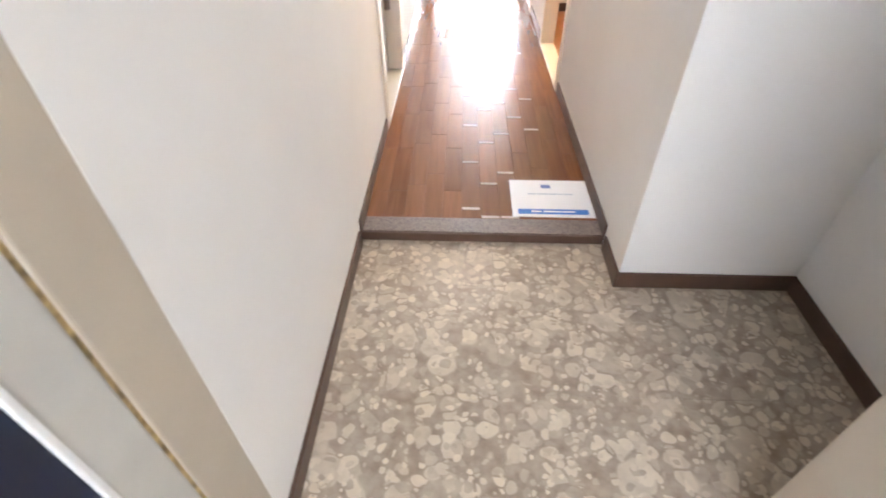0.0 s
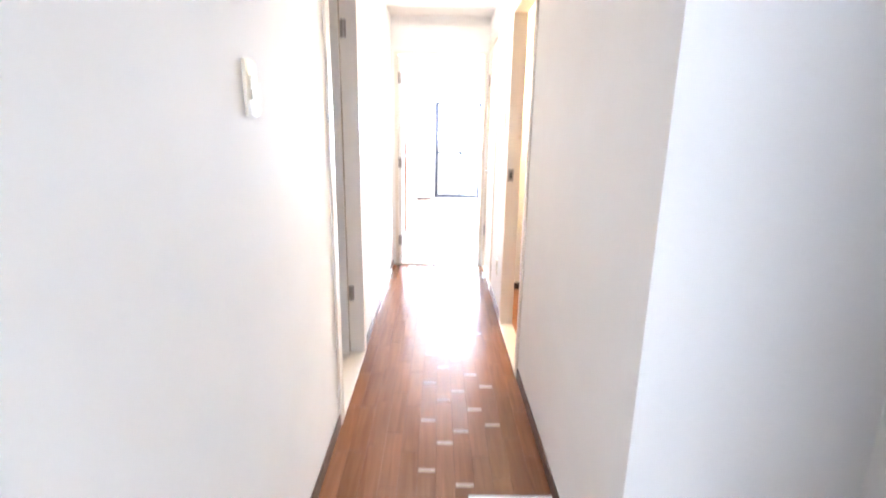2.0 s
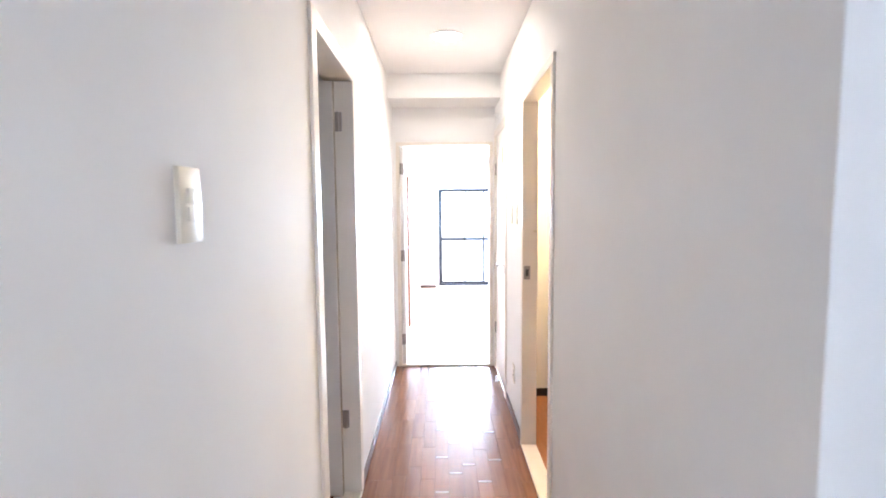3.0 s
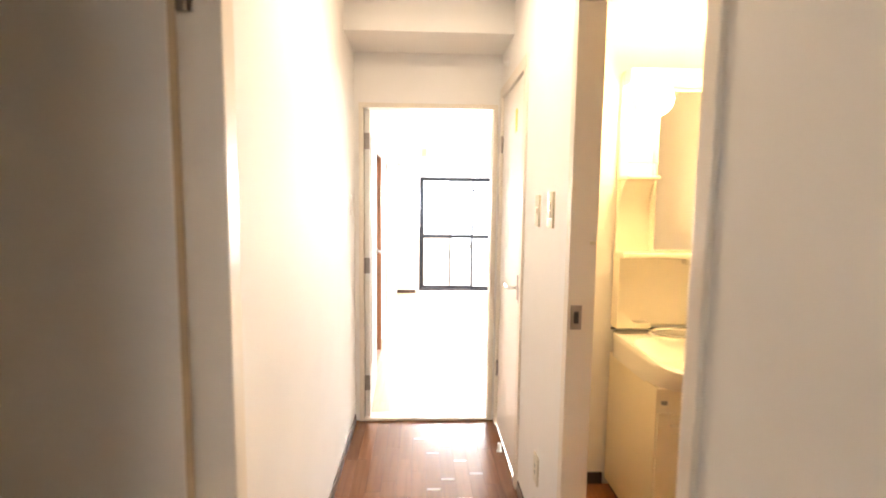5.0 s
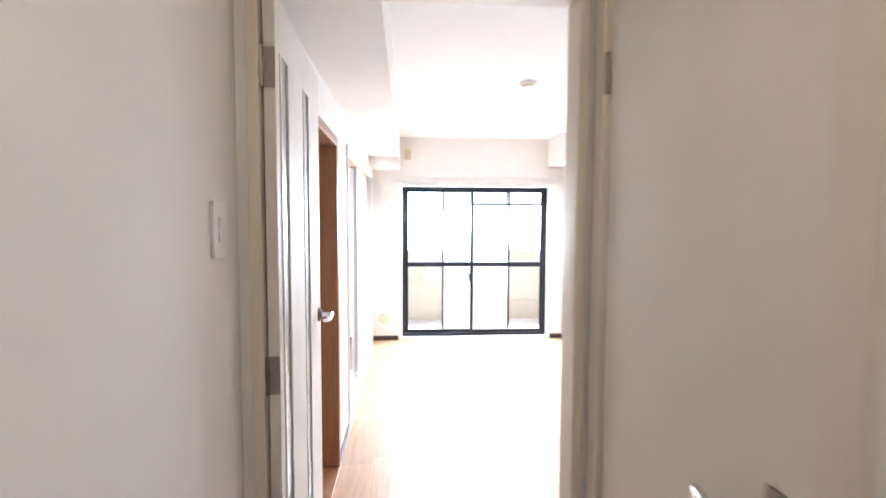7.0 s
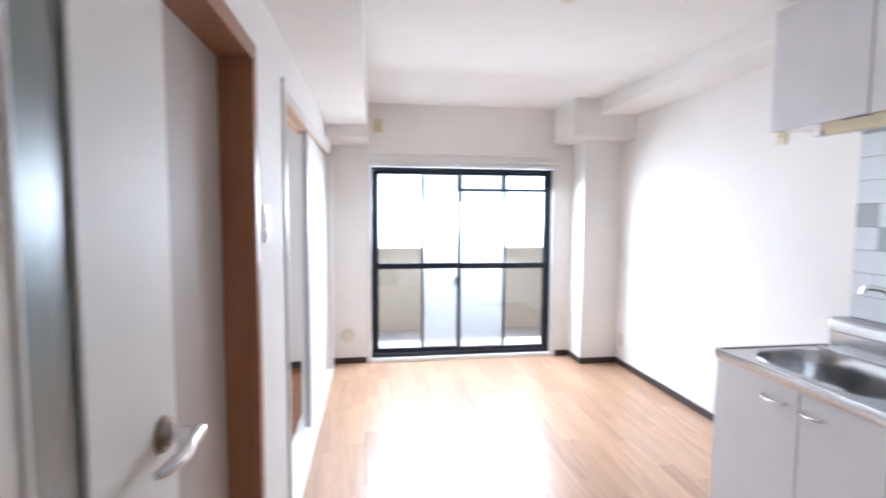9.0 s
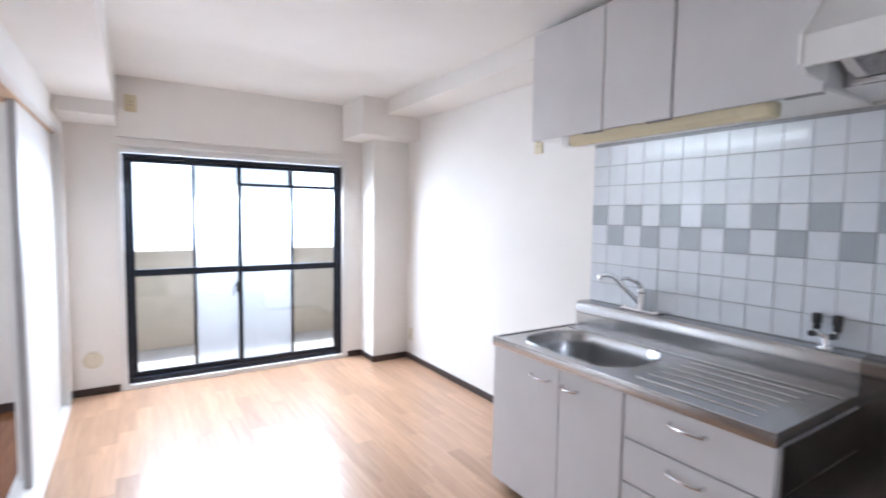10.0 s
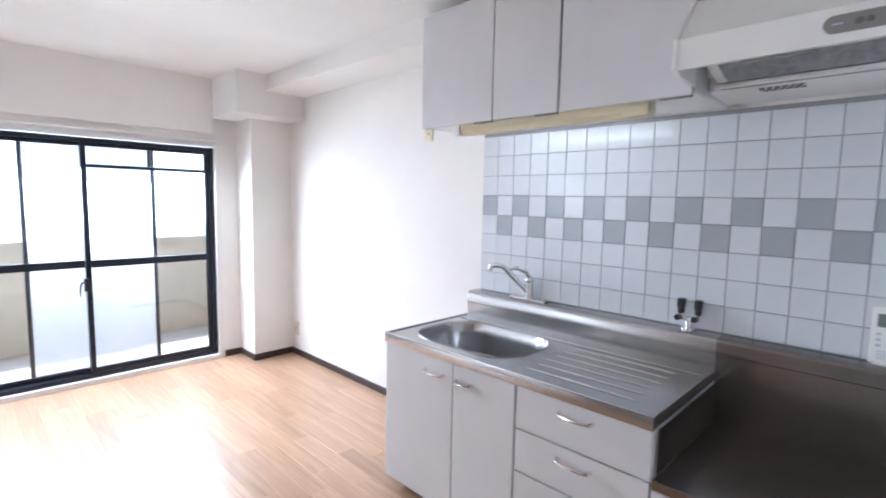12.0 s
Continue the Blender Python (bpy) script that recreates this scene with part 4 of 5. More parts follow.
for a, b in (((KX - 0.006, KY0 + 0.012, KZ), (KX + 0.006, KY1 - 0.006, KZ + 0.005)), ((KX - 0.006, KY0, KZ), (2.30, KY0 + 0.012, KZ + 0.005)),
             ((KX - 0.006, KY1 - 0.012, KZ), (2.32, KY1, KZ + 0.005)), ((2.24, KY0 + 0.012, KZ), (2.256, KY1 - 0.03, KZ + 0.006))):
    bar("raised_rim", a, b, STEEL, top, 0.0024)
for k in range(6):
    x = 1.835 + k * 0.072
    bm = bmesh.new()
    add_tube(bm, [(x, 6.05, KZ - 0.001), (x, 6.10, KZ + 0.0006), (x, 6.36 + 0.02 * (k % 2), KZ + 0.0006), (x, 6.47, KZ - 0.001)], 0.0042, 8)
    part("drainer_rib", bm, STEEL, top)
bm = bmesh.new()
add_cyl(bm, (2.10, 6.86, KZ - 0.18), (2.10, 6.86, KZ - 0.176), 0.055, 0.05, 28)
part("drain", bm, STEEL_DARKENED, top, "round steel drain cover")
bm = bmesh.new()
add_prism(bm, [(2.335, KZ - 0.03), (2.335, 0.833), (2.331, 0.837), (2.331, 0.878), (2.339, 0.892), (2.352, 0.897), (KB, 0.897), (KB, KZ - 0.03)], 1, KY0, KY1)
part("upstand", bm, STEEL, top, "stainless steel upstand at the back")

# lower gas hob unit
gas = tagged(new("hob_cabinet"), "pale grey low cabinet for a gas hob", "kitchen cabinet")
GY0, GY1, GZT = YD1 + 0.004, KY0 - 0.004, 0.575
bm = bmesh.new()
add_box(bm, (KX + 0.024, GY0, 0.06), (KB - 0.06, GY1, GZT - 0.03))
part("carcass", bm, UNIT, gas, smooth=False)
bar("plinth", (KX + 0.06, GY0, 0), (KX + 0.08, GY1, 0.06), BASE, gas)
for y0, y1 in ((GY0 + 0.002, 5.665), (5.671, GY1)):
    d = bar("door", (KX + 0.004, y0, 0.05), (KX + 0.022, y1, GZT - 0.038), UNIT, gas, 0.002)
    pull(d, (KX + 0.004, (y0 + y1) / 2 + 0.05, 0.48), (KX + 0.004, (y0 + y1) / 2 - 0.05, 0.48))
gtop = tagged(new("hob_worktop"), "stainless steel hob shelf with back and side, dark reflections in the colour", "worktop")
bar("shelf", (KX - 0.004, GY0, GZT - 0.03), (2.334, GY1, GZT), STEEL_DARKENED, gtop, 0.004)
bar("side_plate", (KX + 0.03, GY1 - 0.003, GZT + 0.001), (2.334, GY1, KZ - 0.042), STEEL_DARKENED, gtop, 0.001)
bm = bmesh.new()
add_prism(bm, [(2.335, GZT - 0.03), (2.335, 0.833), (2.331, 0.837), (2.331, 0.878), (2.339, 0.892), (2.352, 0.897), (KB, 0.897), (KB, GZT - 0.03)], 1, GY0, GY1 + 0.003)
part("upstand", bm, STEEL_DARKENED, gtop)
side = tagged(new("filler_panel"), "narrow white panel at the end of the kitchen", "panel")
bar("panel", (2.20, YD1, 0.60), (2.42, YD1 + 0.003, 1.72), WHITEFRAME, side, 0.001)

# upper cabinets
UX, UZ0, UZ1 = 2.03, 1.765, 2.304


def upper(y0, y1, doors, label):
    u = tagged(new("wall_cabinet"), label, "kitchen cabinet", "cabinets over the sink")
    bm = bmesh.new()
    add_box(bm, (UX + 0.022, y0, UZ0 + 0.012), (KB + 0.006, y1, UZ1))
    part("carcass", bm, UNIT, u, smooth=False)
    bar("underside", (UX + 0.022, y0, UZ0), (KB + 0.006, y1, UZ0 + 0.0115), PLASTIC_WHITE, u, 0.001)
    for a, b in doors:
        d = bar("door", (UX, a + 0.0015, UZ0 - 0.006), (UX + 0.019, b - 0.0015, UZ1 - 0.002), UNIT, u, 0.002)
        bar("finger_pull", (UX + 0.002, a + 0.004, UZ0 - 0.012), (UX + 0.02, a + 0.11, UZ0 - 0.0065), GREYPLASTIC, d, 0.001)


upper(6.508, 7.296, ((6.508, 6.838), (6.842, 7.296)), "pale grey wall cabinet with two doors over the sink")
upper(6.004, 6.500, ((6.004, 6.500),), "pale grey wall cabinet with one door beside the hood")
hc = tagged(new("wall_cabinet"), "pale grey wall cabinet above the range hood", "kitchen cabinet", "cabinets over the sink")
bar("carcass", (UX + 0.022, GY0, 2.06), (KB + 0.006, 5.998, UZ1), UNIT, hc)
bar("door", (UX, GY0, 2.055), (UX + 0.019, 5.997, UZ1 - 0.002), UNIT, hc, 0.002)

# fluorescent lamp under the cabinets
fl = tagged(new("undercabinet_lamp"), "yellowed plastic under-cabinet strip lamp over the sink", "strip lamp")
bm = bmesh.new()
add_prism(bm, [(2.06, UZ0), (2.06, UZ0 - 0.035), (2.075, UZ0 - 0.052), (2.10, UZ0 - 0.052), (2.11, UZ0)], 1, 6.255, 7.06)
part("cover", bm, BEIGEPLASTIC, fl)
bar("end_cap", (2.048, 6.150, UZ0 - 0.056), (2.122, 6.255, UZ0), BEIGEPLASTIC, fl, 0.018)
bar("end_cap", (2.056, 7.06, UZ0 - 0.054), (2.115, 7.10, UZ0), PLASTIC_WHITE, fl, 0.004)
bm = bmesh.new()
add_cyl(bm, (2.125, 6.32, UZ0 - 0.03), (2.125, 7.04, UZ0 - 0.03), 0.0125, n=14)
part("tube", bm, TUBE, fl, "glowing fluorescent tube")

# range hood
hood = tagged(new("range_hood"), "white sloping range hood with a grey mesh filter", "range hood")
HY0, HY1, HXF = GY0, 6.018, 1.878
bm = bmesh.new()
add_prism(bm, [(HXF, 1.806), (HXF, 1.893), (UX - 0.004, 2.045), (KB, 2.05), (KB, 1.778), (2.185, 1.790), (2.185, 1.84), (2.145, 1.875), (1.93, 1.89), (1.905, 1.808)], 1, HY0 + 0.014, HY1 - 0.014)
part("shell", bm, PLASTIC_WHITE, hood, smooth=False)
for y in (HY0, HY1 - 0.014):
    bm = bmesh.new()
    add_prism(bm, [(HXF - 0.004, 1.812), (HXF - 0.004, 1.897), (UX - 0.006, 2.049), (KB, 2.053), (KB, 1.770), (2.30, 1.772), (1.915, 1.792)], 1, y, y + 0.014)
    bmesh.ops.bevel(bm, geom=list(bm.edges), offset=0.003, segments=2, affect="EDGES", profile=0.6)
    part("end_panel", bm, PLASTIC_WHITE, hood, smooth=False)
# sloping filter: plate, woven ribs both ways, a pale frame at each end
FA, FB = Vector((1.915, 0, 1.862)), Vector((2.140, 0, 1.806))
fdir = (FB - FA).normalized()
fout = Vector((fdir.z, 0, -fdir.x))
FY0, FY1 = HY0 + 0.06, HY1 - 0.085
bm = bmesh.new()
add_prism(bm, [(p.x, p.z) for p in (FA, FB, FB - fout * 0.006, FA - fout * 0.006)], 1, FY0, FY1)
part("filter", bm, FILTER, hood, "grey mesh filter", smooth=False)
bm = bmesh.new()
for k in range(70):
    y = FY0 + (k + 0.5) * (FY1 - FY0) / 70
    add_tube(bm, [FA + fdir * 0.01 + fout * 0.001 + Vector((0, y, 0)), FB - fdir * 0.01 + fout * 0.001 + Vector((0, y, 0))], 0.0016, 4)
for k in range(22):
    p = FA + fdir * (0.012 + k * 0.0099) + fout * 0.0015
    add_tube(bm, [p + Vector((0, FY0 + 0.004, 0)), p + Vector((0, FY1 - 0.004, 0))], 0.0014, 4)
part("filter_mesh", bm, MESHWIRE, hood, "woven metal mesh")
for y0, y1 in ((FY0 - 0.03, FY0), (FY1, FY1 + 0.03)):
    bm = bmesh.new()
    add_prism(bm, [(p.x, p.z) for p in (FA, FB, FB - fout * 0.005, FA - fout * 0.005)], 1, y0, y1)
    part("filter_frame", bm, PLASTIC_WHITE, hood, smooth=False)
bar("filter_rail", (2.140, HY0 + 0.03, 1.788), (2.158, HY1 - 0.045, 1.802), PLASTIC_WHITE, hood, 0.003)
bar("oil_channel", (2.160, HY0 + 0.03, 1.790), (2.184, HY1 - 0.06, 1.796), GREYPLASTIC, hood, 0.001, "grey oil channel")
bar("grip", (1.896, 5.66, 1.800), (1.910, 5.84, 1.8065), GREYPLASTIC, hood, 0.002, "dark grip slot")
for row, (x, y0, y1) in enumerate(((2.215, 5.735, 5.865), (2.232, 5.745, 5.865), (2.249, 5.735, 5.855))):
    for k in range(6):
        a = y0 + k * (y1 - y0) / 6
        bar("text_bar", (x, a, 1.7845 - row * 0.001), (x + 0.007, a + 0.015, 1.7895 - row * 0.001), PRINTDARK, hood, 0.0)
# rounded control strip on the upright front band
bm = bmesh.new()
SZ, SY0, SY1, SR = 1.851, 5.400, 5.655, 0.0215
outline = [(SY1 - SR + SR * math.cos(a), SZ + SR * math.sin(a)) for a in [-math.pi / 2 + k * math.pi / 12 for k in range(13)]]
outline += [(SY0 + SR - SR * math.cos(a), SZ - SR * math.sin(a)) for a in [-math.pi / 2 + k * math.pi / 12 for k in range(13)]]
add_prism(bm, outline, 0, HXF - 0.005, HXF + 0.002)
part("control_strip", bm, GREYPLASTIC, hood, "grey rounded control strip")
for y in (5.43, 5.465, 5.50, 5.565, 5.585):
    bm = bmesh.new()
    add_ball(bm, (HXF - 0.005, y, SZ), 0.008, (0.5, 1.0, 1.0))
    part("button", bm, GREYBUTTON, hood)
bar("text_bar", (HXF - 0.0056, 5.615, SZ - 0.002), (HXF - 0.005, 5.637, SZ + 0.002), GREYPRINT, hood, 0.0)

# tap, gas cock, remote control
tap = tagged(new("kitchen_tap"), "chrome single-lever kitchen tap on the upstand", "tap")
TX, TY, TZ = 2.385, 6.85, 0.897
bm = bmesh.new()
add_box(bm, (TX - 0.026, TY - 0.11, TZ), (TX + 0.026, TY + 0.11, TZ + 0.012), 0.008, 3)
part("base_plate", bm, CHROME, tap)
bm = bmesh.new()
add_cyl(bm, (TX, TY, TZ + 0.01), (TX, TY, TZ + 0.10), 0.024, 0.021)
add_ball(bm, (TX, TY, TZ + 0.10), 0.023)
part("body", bm, CHROME, tap)
bm = bmesh.new()
add_tube(bm, [(TX, TY, TZ + 0.03), (TX - 0.045, TY + 0.03, TZ + 0.085), (TX - 0.11, TY + 0.072, TZ + 0.163), (TX - 0.125, TY + 0.082, TZ + 0.176), (TX - 0.15, TY + 0.10, TZ + 0.181), (TX - 0.174, TY + 0.115, TZ + 0.177), (TX - 0.178, TY + 0.117, TZ + 0.155)],
         [0.013, 0.0125, 0.0125, 0.0125, 0.0125, 0.0135, 0.0135], 14)
part("spout", bm, CHROME, tap)
bm = bmesh.new()
add_tube(bm, [(TX, TY, TZ + 0.115), (TX - 0.02, TY + 0.01, TZ + 0.145), (TX - 0.06, TY + 0.04, TZ + 0.165), (TX - 0.09, TY + 0.06, TZ + 0.16)], [0.014, 0.012, 0.010, 0.008], 10)
part("lever", bm, CHROME, tap)
for d in (-0.09, 0.09):
    bm = bmesh.new()
    add_cyl(bm, (TX, TY + d, TZ + 0.011), (TX, TY + d, TZ + 0.018), 0.015, 0.012)
    part("cap", bm, CHROME, tap)
cock = tagged(new("gas_cock"), "chrome twin gas cock with black knobs", "gas cock")
CX, CY = 2.385, 6.075
bm = bmesh.new()
add_cyl(bm, (CX, CY, 0.897), (CX, CY, 0.905), 0.03)
add_cyl(bm, (CX, CY, 0.905), (CX, CY, 0.945), 0.013)
add_tube(bm, [(CX, CY - 0.032, 0.965), (CX, CY - 0.028, 0.948), (CX, CY, 0.936), (CX, CY + 0.028, 0.948), (CX, CY + 0.032, 0.965)], 0.012)
part("body", bm, CHROME, cock)
for d in (-0.032, 0.032):
    bm = bmesh.new()
    add_cyl(bm, (CX, CY + d, 0.962), (CX, CY + d, 0.985), 0.013)
    add_box(bm, (CX - 0.016, CY + d - 0.014, 0.983), (CX + 0.016, CY + d + 0.014, 1.022), 0.006, 2)
    part("knob", bm, BLACK, cock, "black plastic knob")
    bm = bmesh.new()
    add_cyl(bm, (CX - 0.012, CY + d, 0.945), (CX - 0.045, CY + d, 0.950), 0.010, 0.012)
    part("nozzle", bm, BLACK, cock)
rc = tagged(new("remote_control"), "white remote control standing on the steel ledge", "remote control")
bar("body", (2.398, 5.452, 0.8975), (2.418, 5.528, 1.085), PLASTIC_WHITE, rc, 0.006)
bar("display", (2.3965, 5.474, 1.020), (2.3985, 5.512, 1.063), SCREENGREY, rc, 0.0008, "grey display")
for k in range(3):
    for j in range(2):
        bar("button", (2.3962, 5.474 + j * 0.026, 0.955 + k * 0.019), (2.3985, 5.486 + j * 0.026, 0.963 + k * 0.019), GREYPRINT, rc, 0.0006)
for k in range(4):
    bar("text_bar", (2.3972, 5.478, 0.915 + k * 0.008), (2.3984, 5.508, 0.918 + k * 0.008), GREYPRINT, rc, 0.0)
bar("foot", (2.385, 5.475, 0.897), (2.42, 5.515, 0.900), PLASTIC_WHITE, rc, 0.001)

# ---- washroom ----
van = tagged(new("vanity_unit"), "cream vanity cabinet with a moulded wash basin", "vanity unit")
VX0, VX1, VYB, VYF, VZ = 1.16, 1.87, WY, 4.05, 0.80
bar("body", (VX0 + 0.01, VYF, 0.04), (VX1 - 0.01, VYB - 0.01, 0.70), VANITY, van, 0.003)
bar("plinth", (VX0 + 0.03, VYF + 0.03, 0), (VX1 - 0.03, VYB - 0.02, 0.04), BASE, van)
for a, b in ((VX0 + 0.014, 1.513), (1.517, VX1 - 0.014)):
    d = bar("door", (a, VYF - 0.018, 0.06), (b, VYF - 0.001, 0.60), VANITY, van, 0.003)
    bar("grip", (a + 0.05, VYF - 0.028, 0.548), (a + 0.17, VYF - 0.0185, 0.56), CERAMIC, d, 0.003)
bar("overflow_cover", (VX0 + 0.03, VYF - 0.006, 0.635), (VX0 + 0.055, VYF, 0.65), GREYPLASTIC, van, 0.001)
# basin: bow-fronted rim lofted down into the bowl and out to the apron
bm = bmesh.new()
N = 40


def basin_ring(sx, front, backy, z, square):
    cx, cy = (VX0 + VX1) / 2, (front + backy) / 2
    hx, hy = (VX1 - VX0) / 2 * sx, (backy - front) / 2
    out_pts = []
    for k in range(N):
        a = k * math.tau / N
        c, s = math.cos(a), math.sin(a)
        p = square if s > 0 else min(square, 5.0)
        out_pts.append(bm.verts.new((cx + hx * math.copysign(abs(c) ** (2 / p), c), cy + hy * math.copysign(abs(s) ** (2 / p), s), z)))
    return out_pts


loops = [basin_ring(0.98, 4.03, VYB - 0.005, VZ - 0.11, 12), basin_ring(0.985, 3.97, VYB - 0.005, VZ - 0.07, 12), basin_ring(1.0, 3.905, VYB - 0.002, VZ - 0.02, 12),
         basin_ring(1.0, 3.90, VYB - 0.002, VZ, 12), basin_ring(0.985, 3.915, VYB - 0.006, VZ + 0.008, 12), basin_ring(0.93, 3.945, 4.43, VZ + 0.002, 4),
         basin_ring(0.88, 3.965, 4.41, VZ - 0.03, 3.4), basin_ring(0.80, 4.00, 4.385, VZ - 0.10, 3), basin_ring(0.55, 4.06, 4.34, VZ - 0.15, 2.6), basin_ring(0.10, 4.18, 4.24, VZ - 0.16, 2)]
for u, v in zip(loops, loops[1:]):
    for k in range(N):
        bm.faces.new((u[k], u[(k + 1) % N], v[(k + 1) % N], v[k]))
bm.faces.new(loops[-1])
bmesh.ops.recalc_face_normals(bm, faces=bm.faces)
part("basin", bm, BASIN, van, "glossy cream wash basin")
bm = bmesh.new()
add_cyl(bm, (1.50, 4.405, VZ - 0.035), (1.50, 4.385, VZ - 0.04), 0.012)
part("overflow_hole", bm, BLACK, van)
bm = bmesh.new()
add_box(bm, (1.545, 4.44, VZ + 0.005), (1.610, 4.51, VZ + 0.125), 0.014, 3)
add_box(bm, (1.55, 4.36, VZ + 0.070), (1.605, 4.46, VZ + 0.105), 0.012, 3)
part("basin_tap", bm, CERAMIC, van, "cream moulded tap")
bm = bmesh.new()
add_box(bm, (1.62, 4.45, VZ + 0.006), (1.70, 4.51, VZ + 0.06), 0.02, 3)
part("tap_handle", bm, CERAMIC, van)
bm = bmesh.new()
add_tube(bm, [(1.56, 4.47, VZ + 0.055)] + [(1.43 + 0.11 * math.cos(a), 4.44 + 0.035 * math.sin(a), VZ + 0.022 + 0.012 * math.sin(a)) for a in [0.5 + k * 0.45 for k in range(12)]], 0.008, 8)
part("hose", bm, CHROME, van, "chrome shower hose")
bar("back_gap", (VX0 + 0.01, VYB - 0.012, VZ + 0.012), (VX1 - 0.01, VYB - 0.003, VZ + 0.022), BASE, van, 0.001)

mc = tagged(new("mirror_cabinet"), "cream moulded mirror cabinet with shelves and two lit bulbs", "mirror cabinet")
MY = VYB - 0.004
bar("back_shell", (VX0 + 0.005, MY - 0.025, 0.835), (VX1 - 0.005, MY, 2.05), CERAMIC, mc, 0.010)
bar("mirror", (1.335, MY - 0.060, 1.215), (1.685, MY - 0.054, 1.955), MIRROR, mc, 0.001, "tall mirror")
bar("mirror_backing", (1.325, MY - 0.054, 1.205), (1.695, MY - 0.025, 1.965), CERAMIC, mc, 0.004)
bar("long_shelf", (VX0 + 0.005, MY - 0.13, 1.178), (VX1 - 0.005, MY - 0.025, 1.203), CERAMIC, mc, 0.008)
for a, b in ((VX0 + 0.005, 1.325), (1.695, VX1 - 0.005)):
    bar("small_shelf", (a, MY - 0.12, 1.545), (b, MY - 0.025, 1.565), CERAMIC, mc, 0.008)
    bar("shelf_rail", (a + 0.01, MY - 0.118, 1.62), (b - 0.01, MY - 0.110, 1.627), CERAMIC, mc, 0.003)
    bm = bmesh.new()
    sweep = [(MY - 0.025, 1.546), (MY - 0.112, 1.546)] + [(MY - 0.112 + 0.087 * math.sin(u), 1.546 - 0.16 * (1 - math.cos(u))) for u in [k * math.pi / 16 for k in range(1, 9)]]
    add_prism(bm, sweep, 0, a + 0.012, b - 0.012)
    part("shelf_web", bm, CERAMIC, mc)
bar("top_hood", (VX0 + 0.005, MY - 0.11, 1.975), (VX1 - 0.005, MY - 0.025, 2.05), CERAMIC, mc, 0.015)
bm = bmesh.new()
lip = [(VX0 + 0.005, 1.178), (VX0 + 0.005, 0.836), (1.33, 0.836), (1.33, 0.862)]
lip += [(1.27 - 0.080 * math.sin(u), 1.00 - 0.138 * math.cos(u)) for u in [k * math.pi / 20 for k in range(11)]] + [(VX0 + 0.030, 1.178)]
add_prism(bm, lip, 1, MY - 0.085, MY - 0.025)
part("lower_lip", bm, CERAMIC, mc)
bar("switch_box", (1.735, MY - 0.06, 0.945), (1.865, MY - 0.025, 1.172), PLASTIC_WHITE, mc, 0.004, "white printed switch box")
for z in (1.15, 1.14, 1.13, 0.99, 0.98, 0.97):
    bar("text_bar", (1.76, MY - 0.0612, z), (1.845, MY - 0.0598, z + 0.004), GREYPRINT, mc, 0.0)
bm = bmesh.new()
add_box(bm, (1.475, MY - 0.11, 1.150), (1.535, MY - 0.06, 1.178), 0.008, 2)
part("cup_hook", bm, CERAMIC, mc)
for x in (1.25, 1.73):
    bm = bmesh.new()
    add_cyl(bm, (x, MY - 0.025, 1.90), (x, MY - 0.12, 1.90), 0.035, 0.03)
    part("lamp_socket", bm, CERAMIC, mc)
    bm = bmesh.new()
    add_ball(bm, (x, MY - 0.185, 1.89), 0.075)
    b = part("bulb", bm, BULB, mc, "round frosted bulb, lit")
    b.visible_shadow = False
wt2 = tagged(new("washer_tap"), "chrome washing-machine tap on the washroom wall", "tap")
bm = bmesh.new()
add_cyl(bm, (2.05, 4.44, 1.34), (2.042, 4.44, 1.34), 0.03)
add_cyl(bm, (2.045, 4.44, 1.34), (1.98, 4.44, 1.34), 0.012)
add_tube(bm, [(2.0, 4.44, 1.34), (1.965, 4.44, 1.335), (1.95, 4.44, 1.31), (1.95, 4.44, 1.28)], 0.011)
add_box(bm, (1.985, 4.415, 1.355), (2.005, 4.465, 1.375), 0.005, 2)
part("body", bm, CHROME, wt2)

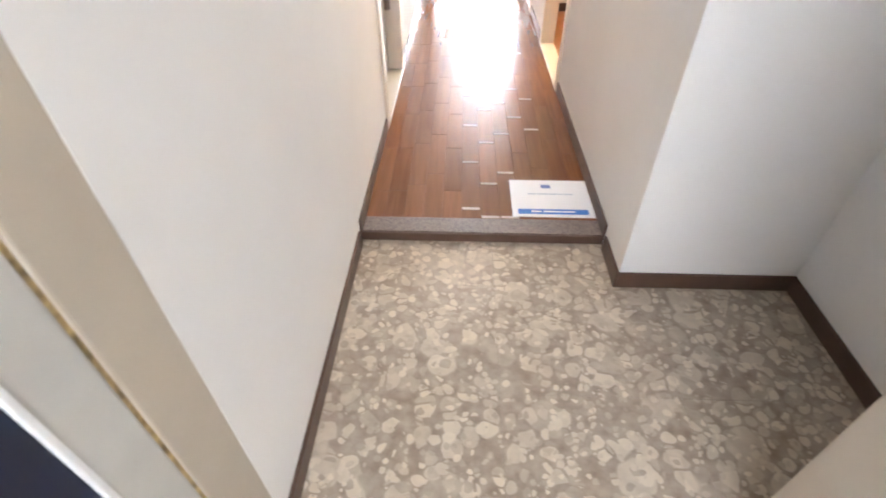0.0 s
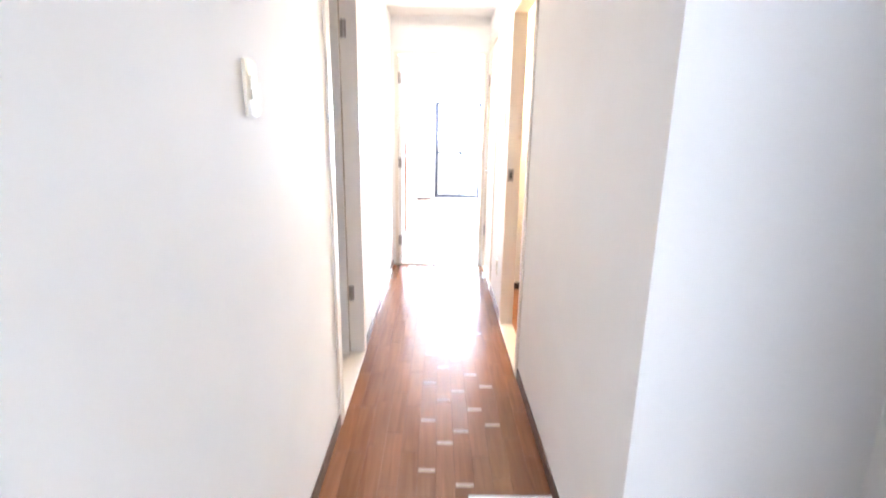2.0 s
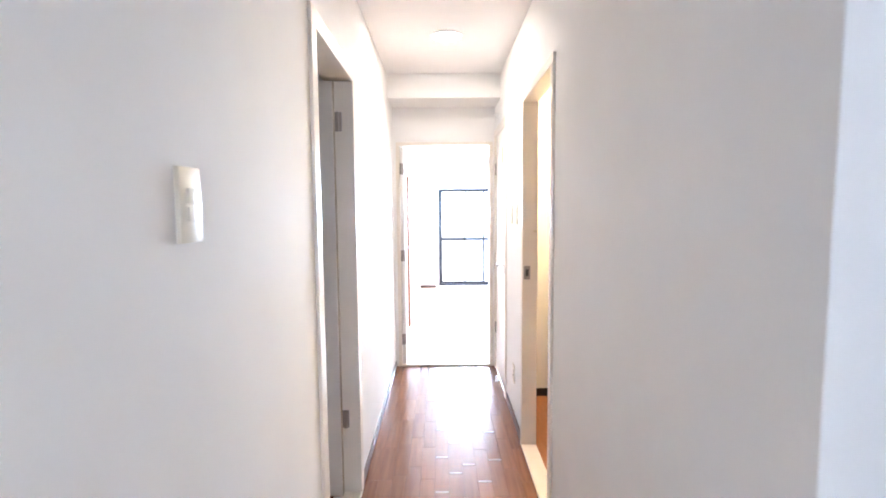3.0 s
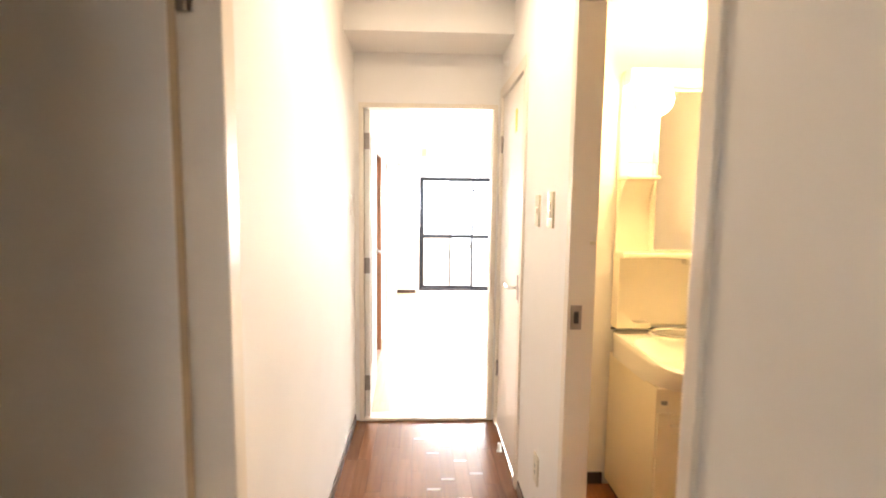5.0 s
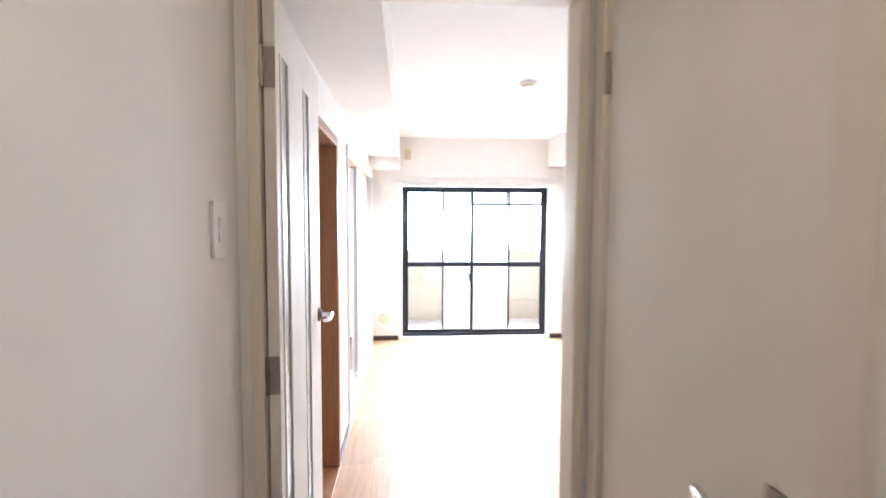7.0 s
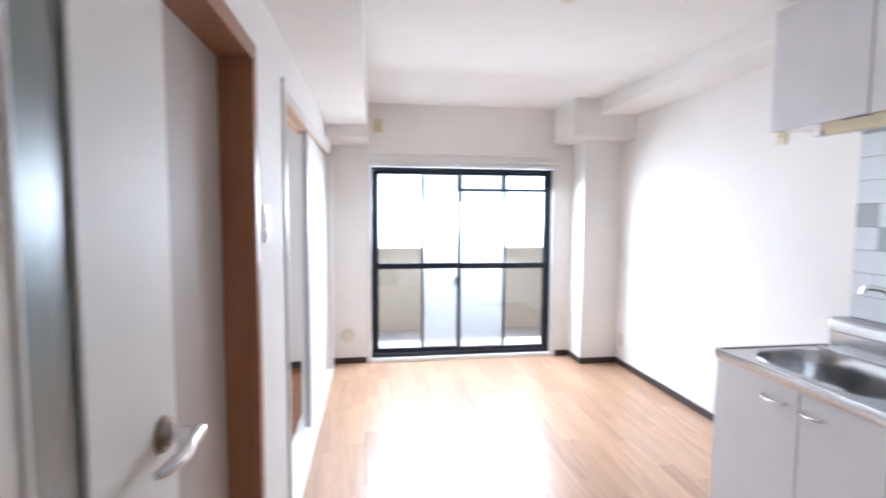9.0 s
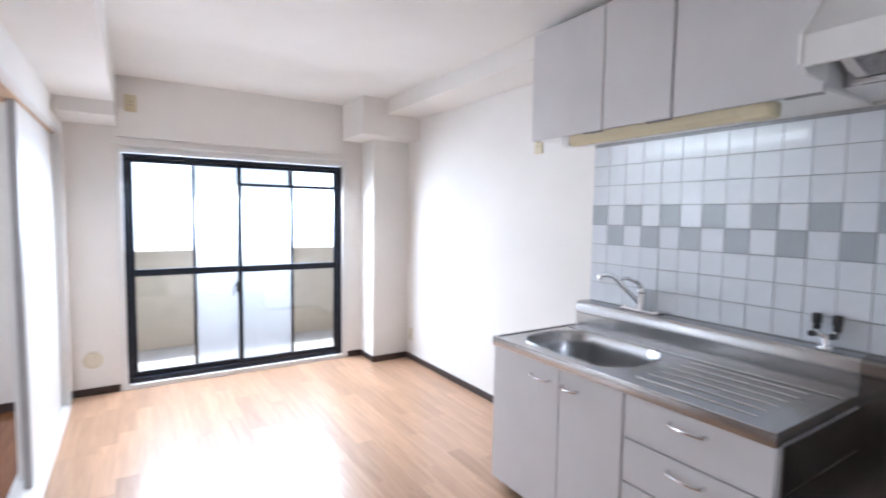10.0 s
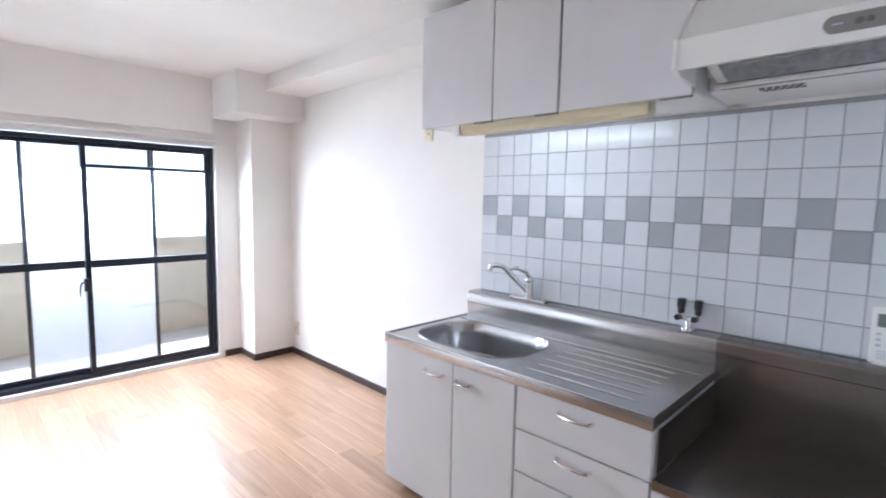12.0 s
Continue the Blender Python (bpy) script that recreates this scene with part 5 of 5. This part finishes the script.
# ---- floors laid piece by piece ----
# worn: inset of the plank ends; above zero it also adds pale end bars
def planks(name, x0, x1, y0, y1, w, length, mat, under, label, z=0.0, worn=0.0):
    base = solid(name, (x0, y0, -0.12), (x1, y1, z - 0.0009), under, label, "floor")
    rng = random.Random(7)
    cols = round((x1 - x0) / w)
    w = (x1 - x0) / cols
    shapes = {}
    def piece(l, pale_end):
        key = (round(l, 3), pale_end)
        if key not in shapes:
            bm = bmesh.new()
            add_box(bm, (-w / 2 + 0.0002, -l / 2 + 0.0002, -0.006), (w / 2 - 0.0002, l / 2 - 0.0002, 0), 0.0006)
            for v in bm.verts:
                if worn and v.co.z < -0.0002 and v.co.z > -0.003 and abs(v.co.y) > l / 2 - 0.002:
                    v.co.z -= 0.0006
                if worn and v.co.z > -0.0002:
                    v.co.y *= 1 - worn / (l / 2)
            me = bpy.data.meshes.new("plank")
            bm.to_mesh(me)
            bm.free()
            me.materials.append(mat)
            if pale_end:
                bm = bmesh.new()
                bm.from_mesh(me)
                known = set(bm.faces)
                add_box(bm, (-w * 0.46, -l / 2 + 0.002, -0.003), (w * 0.46, -l / 2 + 0.017, 0.0003), 0.0002)
                for f in bm.faces:
                    if f not in known:
                        f.material_index = 1
                bm.to_mesh(me)
                bm.free()
                me.materials.append(PALEEND)
            shapes[key] = me
        return shapes[key]
    for c in range(cols):
        y = y0 - length * ((c * 0.37 + rng.choice((0, 0.12, 0.5, 0.62))) % 1)
        while y < y1 - 1e-4:
            a, b = max(y, y0), min(y + length, y1)
            if b - a > 0.01:
                ob = new("plank", piece(b - a, bool(worn) and abs(c - cols * 0.55) < 2.6 and b - a > 0.1 and rng.random() < 0.75))
                ob.location = (x0 + (c + 0.5) * w, (a + b) / 2, z)
                ob.parent = base
            y += length
    return base


planks("floor_hall", XL, XR, 1.822, YD0, 0.0758, 0.35, HALLWOOD, GROOVE, "reddish brown wooden strip floor in the corridor", worn=0.002)
planks("floor_room", RL, RR, YD0, RW, 0.1005, 0.606, ROOMWOOD, GROOVE_LIGHT, "light oak wooden strip floor in the room")
step = tagged(new("entrance_step"), "speckled brown granite step edge", "step", kind="structure")
bar("kerb", (XL, 1.734, GZ - 0.2), (XR, 1.821, 0.001), GRANITE, step, 0.004)
bar("riser", (XL, 1.729, GZ - 0.1), (XR, 1.734, -0.006), BASE_HALL, step, 0.001, "dark brown riser strip")
ent = solid("floor_entrance", (XL - 0.1, 0.44, -0.25), (1.30, 1.729, GZ - 0.0012), SHEETBED, "entrance floor bed", "floor")
xs, ys = (XL, 0.30, 0.80, 1.294), (0.44, 1.08, 1.729)
for i in range(3):
    for j in range(2):
        bm = bmesh.new()
        g = 0.0004
        x_hi = xs[i + 1] - g
        y_hi = min(ys[j + 1], 1.729 if i < 2 else 1.513) - g
        add_box(bm, (xs[i] + g, ys[j] + g, GZ - 0.004), (x_hi, y_hi, GZ), 0.0006)
        part("tile", bm, PEBBLE, ent, smooth=False)

# ---- wall tiles over the sink ----
tiled = solid("tile_bed", (RR - 0.006, YD1, 0.890), (RR, 7.207, 1.764), GROUT, "grey grouted tile bed over the sink", "wall tiling")
PITCH_Y, PITCH_Z, TILE_END = 0.1037, 0.1058, 7.205
tile_meshes = {}


def tile_mesh(wide, grey):
    if (wide, grey) not in tile_meshes:
        bm = bmesh.new()
        hy, hz = wide / 2 - 0.0013, PITCH_Z / 2 - 0.0013
        add_box(bm, (-0.006, -hy, -hz), (0, hy, hz), 0.0016, 2)
        me = bpy.data.meshes.new("tile")
        bm.to_mesh(me)
        bm.free()
        me.materials.append(TILE_GREY if grey else TILE)
        tile_meshes[(wide, grey)] = me
    return tile_meshes[(wide, grey)]


for c in range(18):
    far = TILE_END - c * PITCH_Y
    near = max(far - PITCH_Y, YD1 + 0.004)
    for r in range(8):
        ob = new("tile", tile_mesh(round(far - near, 4), (r == 4 and c % 2 == 0) or (r == 3 and c % 2 == 1)))
        ob.location = (RR - 0.006, (far + near) / 2, 0.901 + (r + 0.5) * PITCH_Z)
        ob.parent = tiled
